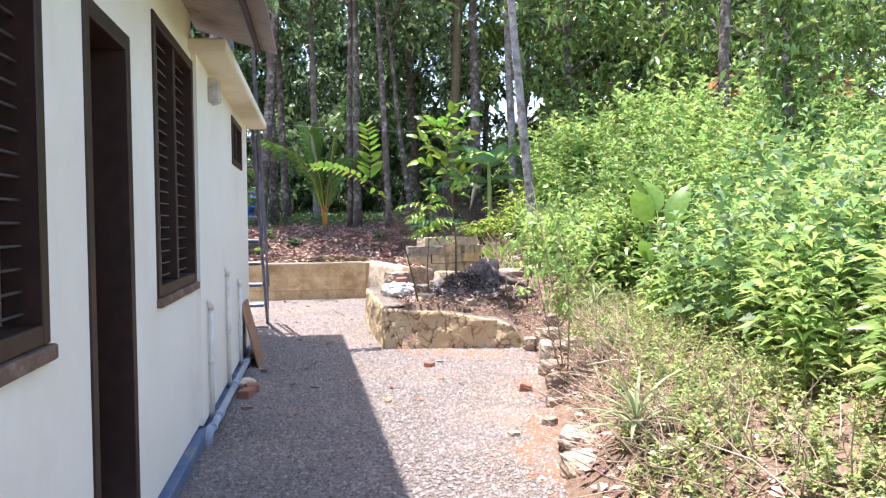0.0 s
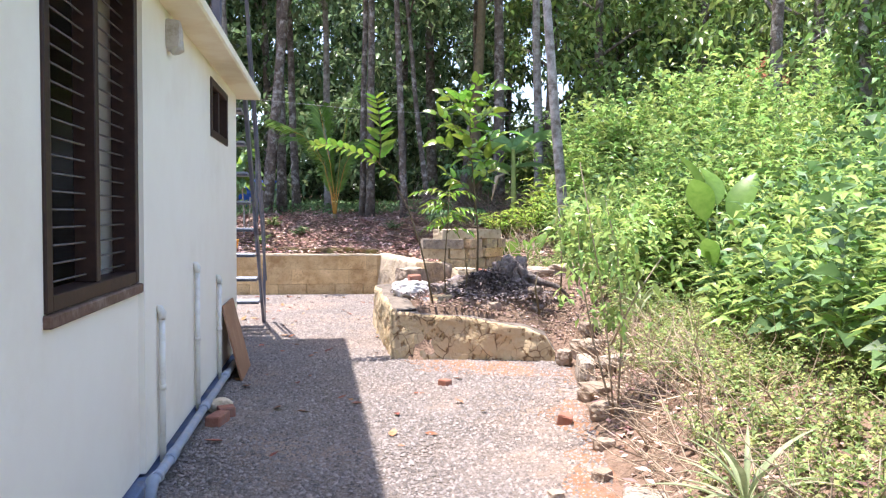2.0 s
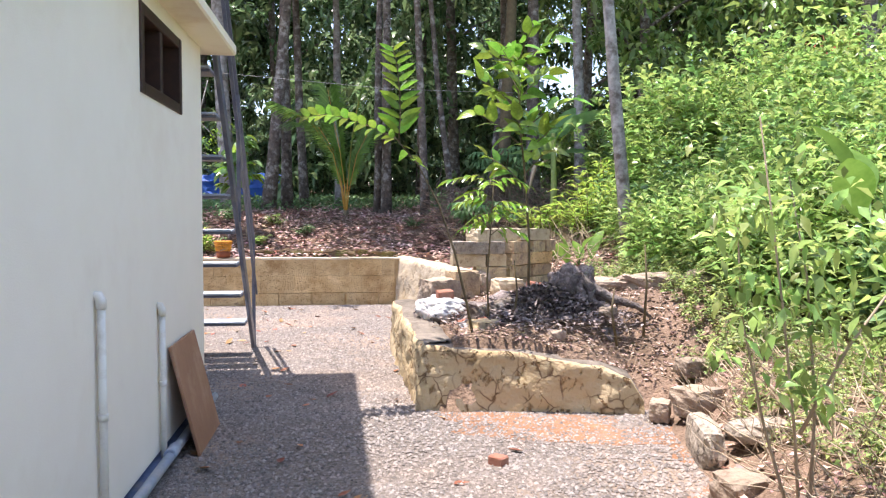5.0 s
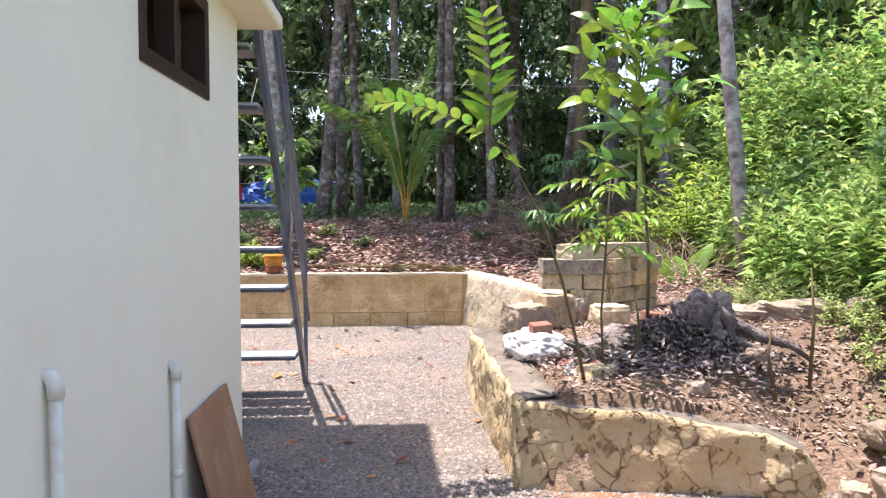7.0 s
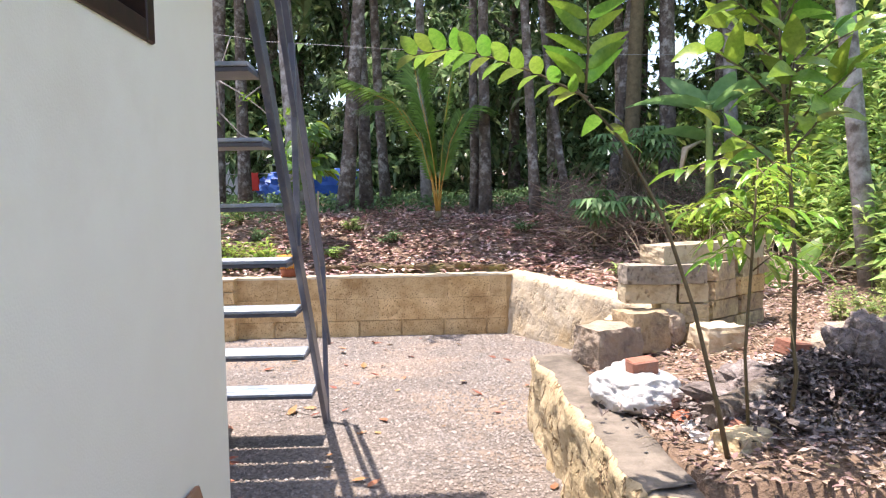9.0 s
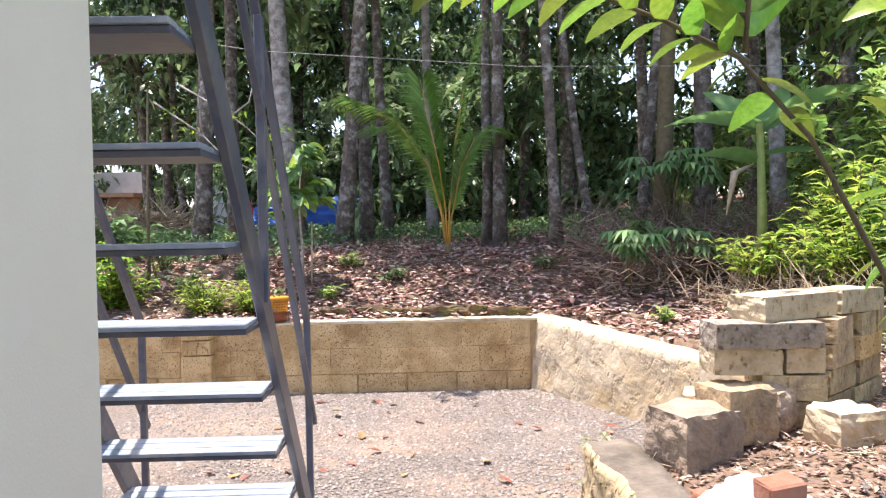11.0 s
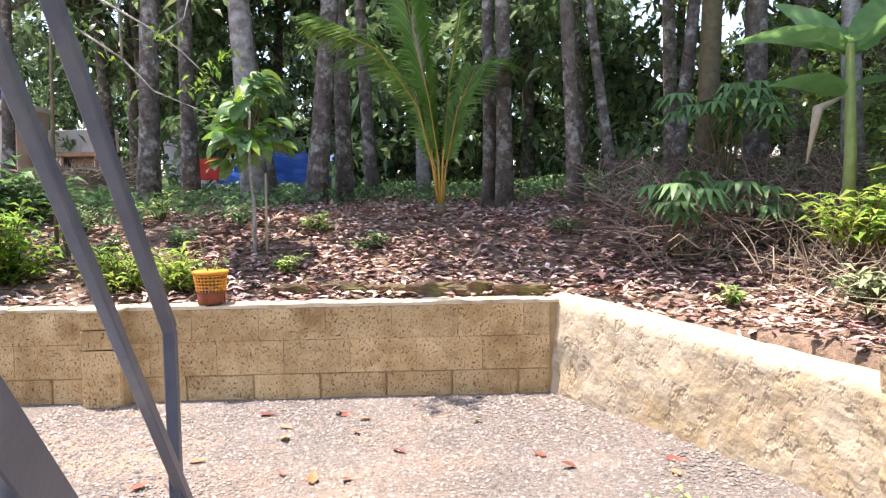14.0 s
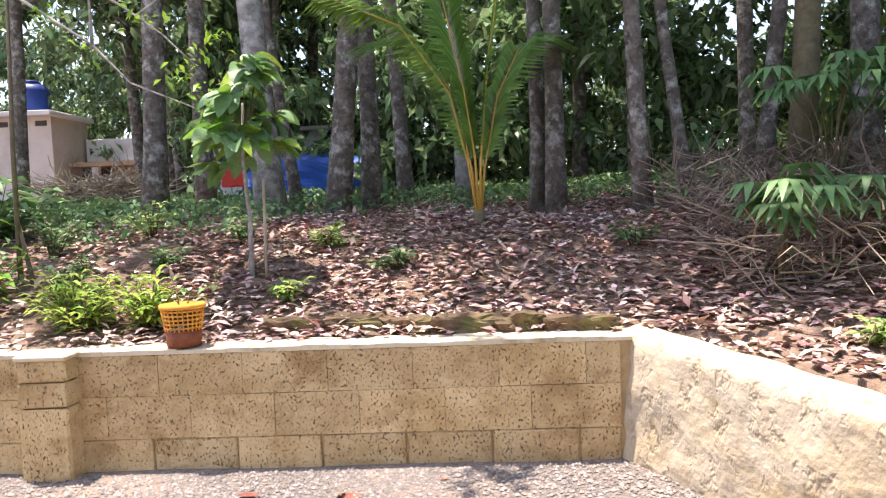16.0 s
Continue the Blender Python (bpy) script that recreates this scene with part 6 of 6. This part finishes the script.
# ---- loose gravel ----
rng = np.random.default_rng(77)
n = 105000
y = 3.0 + 11.6 * rng.random(n) ** 0.9
x = np.where(y < 8.7, 0.07, -1.9) + rng.random(n) * (bank_edge(y) + 0.02 - np.where(y < 8.7, 0.07, -1.9))
s = 0.005 + 0.0115 * rng.random(n)[:, None] ** 2.5
c = np.stack([x, y, np.full(n, 0.003)], 1)
o = np.array([[1, 0, 0], [0, 1, 0], [-1, 0, 0], [0, -1, 0], [0, 0, 0.75]])
ang = rng.uniform(0, 6.3, n)
rot = np.stack([np.stack([np.cos(ang), -np.sin(ang), 0 * ang], -1), np.stack([np.sin(ang), np.cos(ang), 0 * ang], -1), np.stack([0 * ang, 0 * ang, 1 + 0 * ang], -1)], 1)
v = c[:, None] + np.einsum("nij,kj->nki", rot, o) * s[:, None] * rng.uniform(0.7, 1.3, (n, 5, 1))
f = np.array([[0, 1, 4], [1, 2, 4], [2, 3, 4], [3, 0, 4]])
f = (np.arange(n)[:, None, None] * 5 + f).reshape(-1, 3)
tagged(part("loose_gravel", mesh_np("loose_gravel", v.reshape(-1, 3), f, M_PEBBLE), M_PEBBLE), "loose crushed stone over the yard", "gravel", kind="stuff")


# ---- beyond the yard ----
fh = thing("neighbour_house", -12.25, 34.0, 1.05, "pale pink flat-roofed house beyond the trees", "house")
fh.scale = (1.5, 1.5, 1.5)
part("wall", box(-5.5, 0.0, 0.0, 1.5, -0.6, 2.45, 0.01), M_FARWALL, fh)
part("roof", box(-5.7, 0.12, -0.25, 1.62, 2.45, 2.55, 0.01), M_FARWHITE, fh)
part("parapet", box(0.05, 1.6, 1.3, 1.5, 1.52, 2.05, 0.01), M_FARWHITE, fh, "long white wall")
part("porch_roof", box(0.05, 1.6, 0.45, 1.29, 1.38, 1.48, 0.01), M_FARROOF, fh, "brown tiled porch roof")
part("porch_wall", box(0.76, 1.55, 0.9, 1.05, -0.5, 1.37, 0.01), M_FARROOF, fh, "brown porch wall")
# Dark panel in place of the porch's inner shade; vent holes likewise.
part("porch_back", box(0.02, 0.75, 1.1, 1.25, -0.5, 1.37, 0.01), M_DARK, fh, "dark panel for the shade inside the porch")
part("porch_post", box(0.55, 0.70, 0.5, 0.64, -0.5, 1.37, 0.01), M_FARWALL, fh)
for k in range(4):
    part("vent_hole", box(-1.6 + 0.42 * k, -1.35 + 0.42 * k, -0.012, 0.02, 2.25, 2.36), M_DARK, fh)
tank = thing("water_tank", -13.45, 35.1, 4.89, "ribbed blue plastic water tank on a roof", "water tank")
tank.scale = (1.45, 1.45, 1.45)
part("body", lathe([(0.38, 0.0)] + [(0.38 + (0.02 if i % 2 else 0), 0.06 + 0.065 * i) for i in range(9)] + [(0.34, 0.66), (0.2, 0.72)], 24), M_TANK, tank)
part("lid", lathe([(0.19, 0.71), (0.19, 0.78), (0.14, 0.80)], 18), M_TANK, tank)
shed = thing("white_shed", -4.6, 30, 1.6, "white-walled low building seen through trees", "house")
part("wall", box(-1.6, 1.8, 0, 2.5, -0.5, 1.9, 0.01), M_FARWHITE, shed)
part("roof", box(-1.8, 2.0, -0.3, 2.8, 1.9, 2.0, 0.01), M_SHEET, shed)
tarp = part("tarpaulin", rock_mesh("tarpaulin", 2.3, 1.4, 1.1, M_TARP, 4.0, 10, 0.3, 0.4), M_TARP)
tarp.matrix_world = pose(-1.9, 24.6, land1(-1.9, 24.6) + 0.25, 0, 0, 12)
tagged(tarp, "crumpled blue tarpaulin over a heap", "tarpaulin")
cloth = part("red_cloth", rock_mesh("red_cloth", 0.42, 0.06, 0.40, M_RED, 3.0, 6, 0.2, 0.8), M_RED)
cloth.matrix_world = pose(-3.35, 24.0, 2.15, 0, 0, 0)
tagged(cloth, "red cloth hanging between the trees", "cloth")
line = part("clothes_line", tube([(-4.3, 24.0, 2.34), (-3.35, 24.0, 2.33), (-2.4, 24.0, 2.36)], 0.008, 5), M_WIRE)
tagged(line, "thin clothes line between trees", "line")
rh = thing("hill_house", 13.6, 19.5, land1(13.6, 19.5) + 1.2, "small house with a red clay tile roof uphill", "house")
part("wall", box(-1.4, 3.0, 0.0, 3.0, -1.6, 1.5, 0.01), M_FARWALL, rh)
bm = bmesh.new()
vs = [bm.verts.new(p) for p in ((-1.9, -0.5, 1.4), (3.4, -0.5, 1.4), (3.4, 1.5, 2.7), (-0.6, 1.5, 2.7), (-1.9, 3.5, 1.4), (3.4, 3.5, 1.4))]
for q in ((0, 1, 2, 3), (3, 2, 5, 4), (0, 3, 4)):
    bm.faces.new([vs[i] for i in q])
bmesh.ops.solidify(bm, geom=bm.faces[:], thickness=0.08)
part("roof", bm, M_TILE, rh)
part("window", box(0.2, 1.2, -0.03, 0.05, 0.2, 1.1, 0.01), M_DARK, rh)
wire = part("overhead_wire", tube([(-3.2, 14.2, 3.72), (-1.0, 15.0, 3.52), (1.8, 15.2, 3.36), (6.0, 15.6, 3.40), (10, 17, 3.7)], 0.0035, 5), M_WIRE)
tagged(wire, "thin grey wire strung between trees", "wire")
# Bare pale branches hanging before the trees.
db = thing("dead_branch", -1.65, 16.1, 3.1, "bare pale branch with a few leaves", "branch")
for pts in (((-0.5, 0, 0.3), (0.0, 0, 0.0), (0.29, 0, -0.22), (0.62, 0, -0.55)), ((-0.8, 0, 0.1), (-0.25, 0, -0.28), (0.03, 0, -0.58), (0.47, 0.05, -0.77), (0.72, 0.05, -0.9)), ((-0.25, 0, -0.28), (-0.3, 0.1, 0.2), (-0.1, 0.1, 0.75)), ((0.1, 0, -0.08), (0.3, 0.1, 0.1), (0.4, 0.1, 0.5))):
    part("twig", tube(pts, [0.014, 0.010, 0.008, 0.005, 0.003][:len(pts)], 6), M_PALEBARK, db)
v, f = crown_arrays([(0.6, 0, -0.5), (0.0, 0, 0.1), (-0.4, 0.0, 0.0), (0.5, 0, -0.75)], 130, 0.4, 0.09, np.random.default_rng(3), 10)
part("foliage", mesh_np("foliage", v, f, M_LEAF), M_LEAF, db)
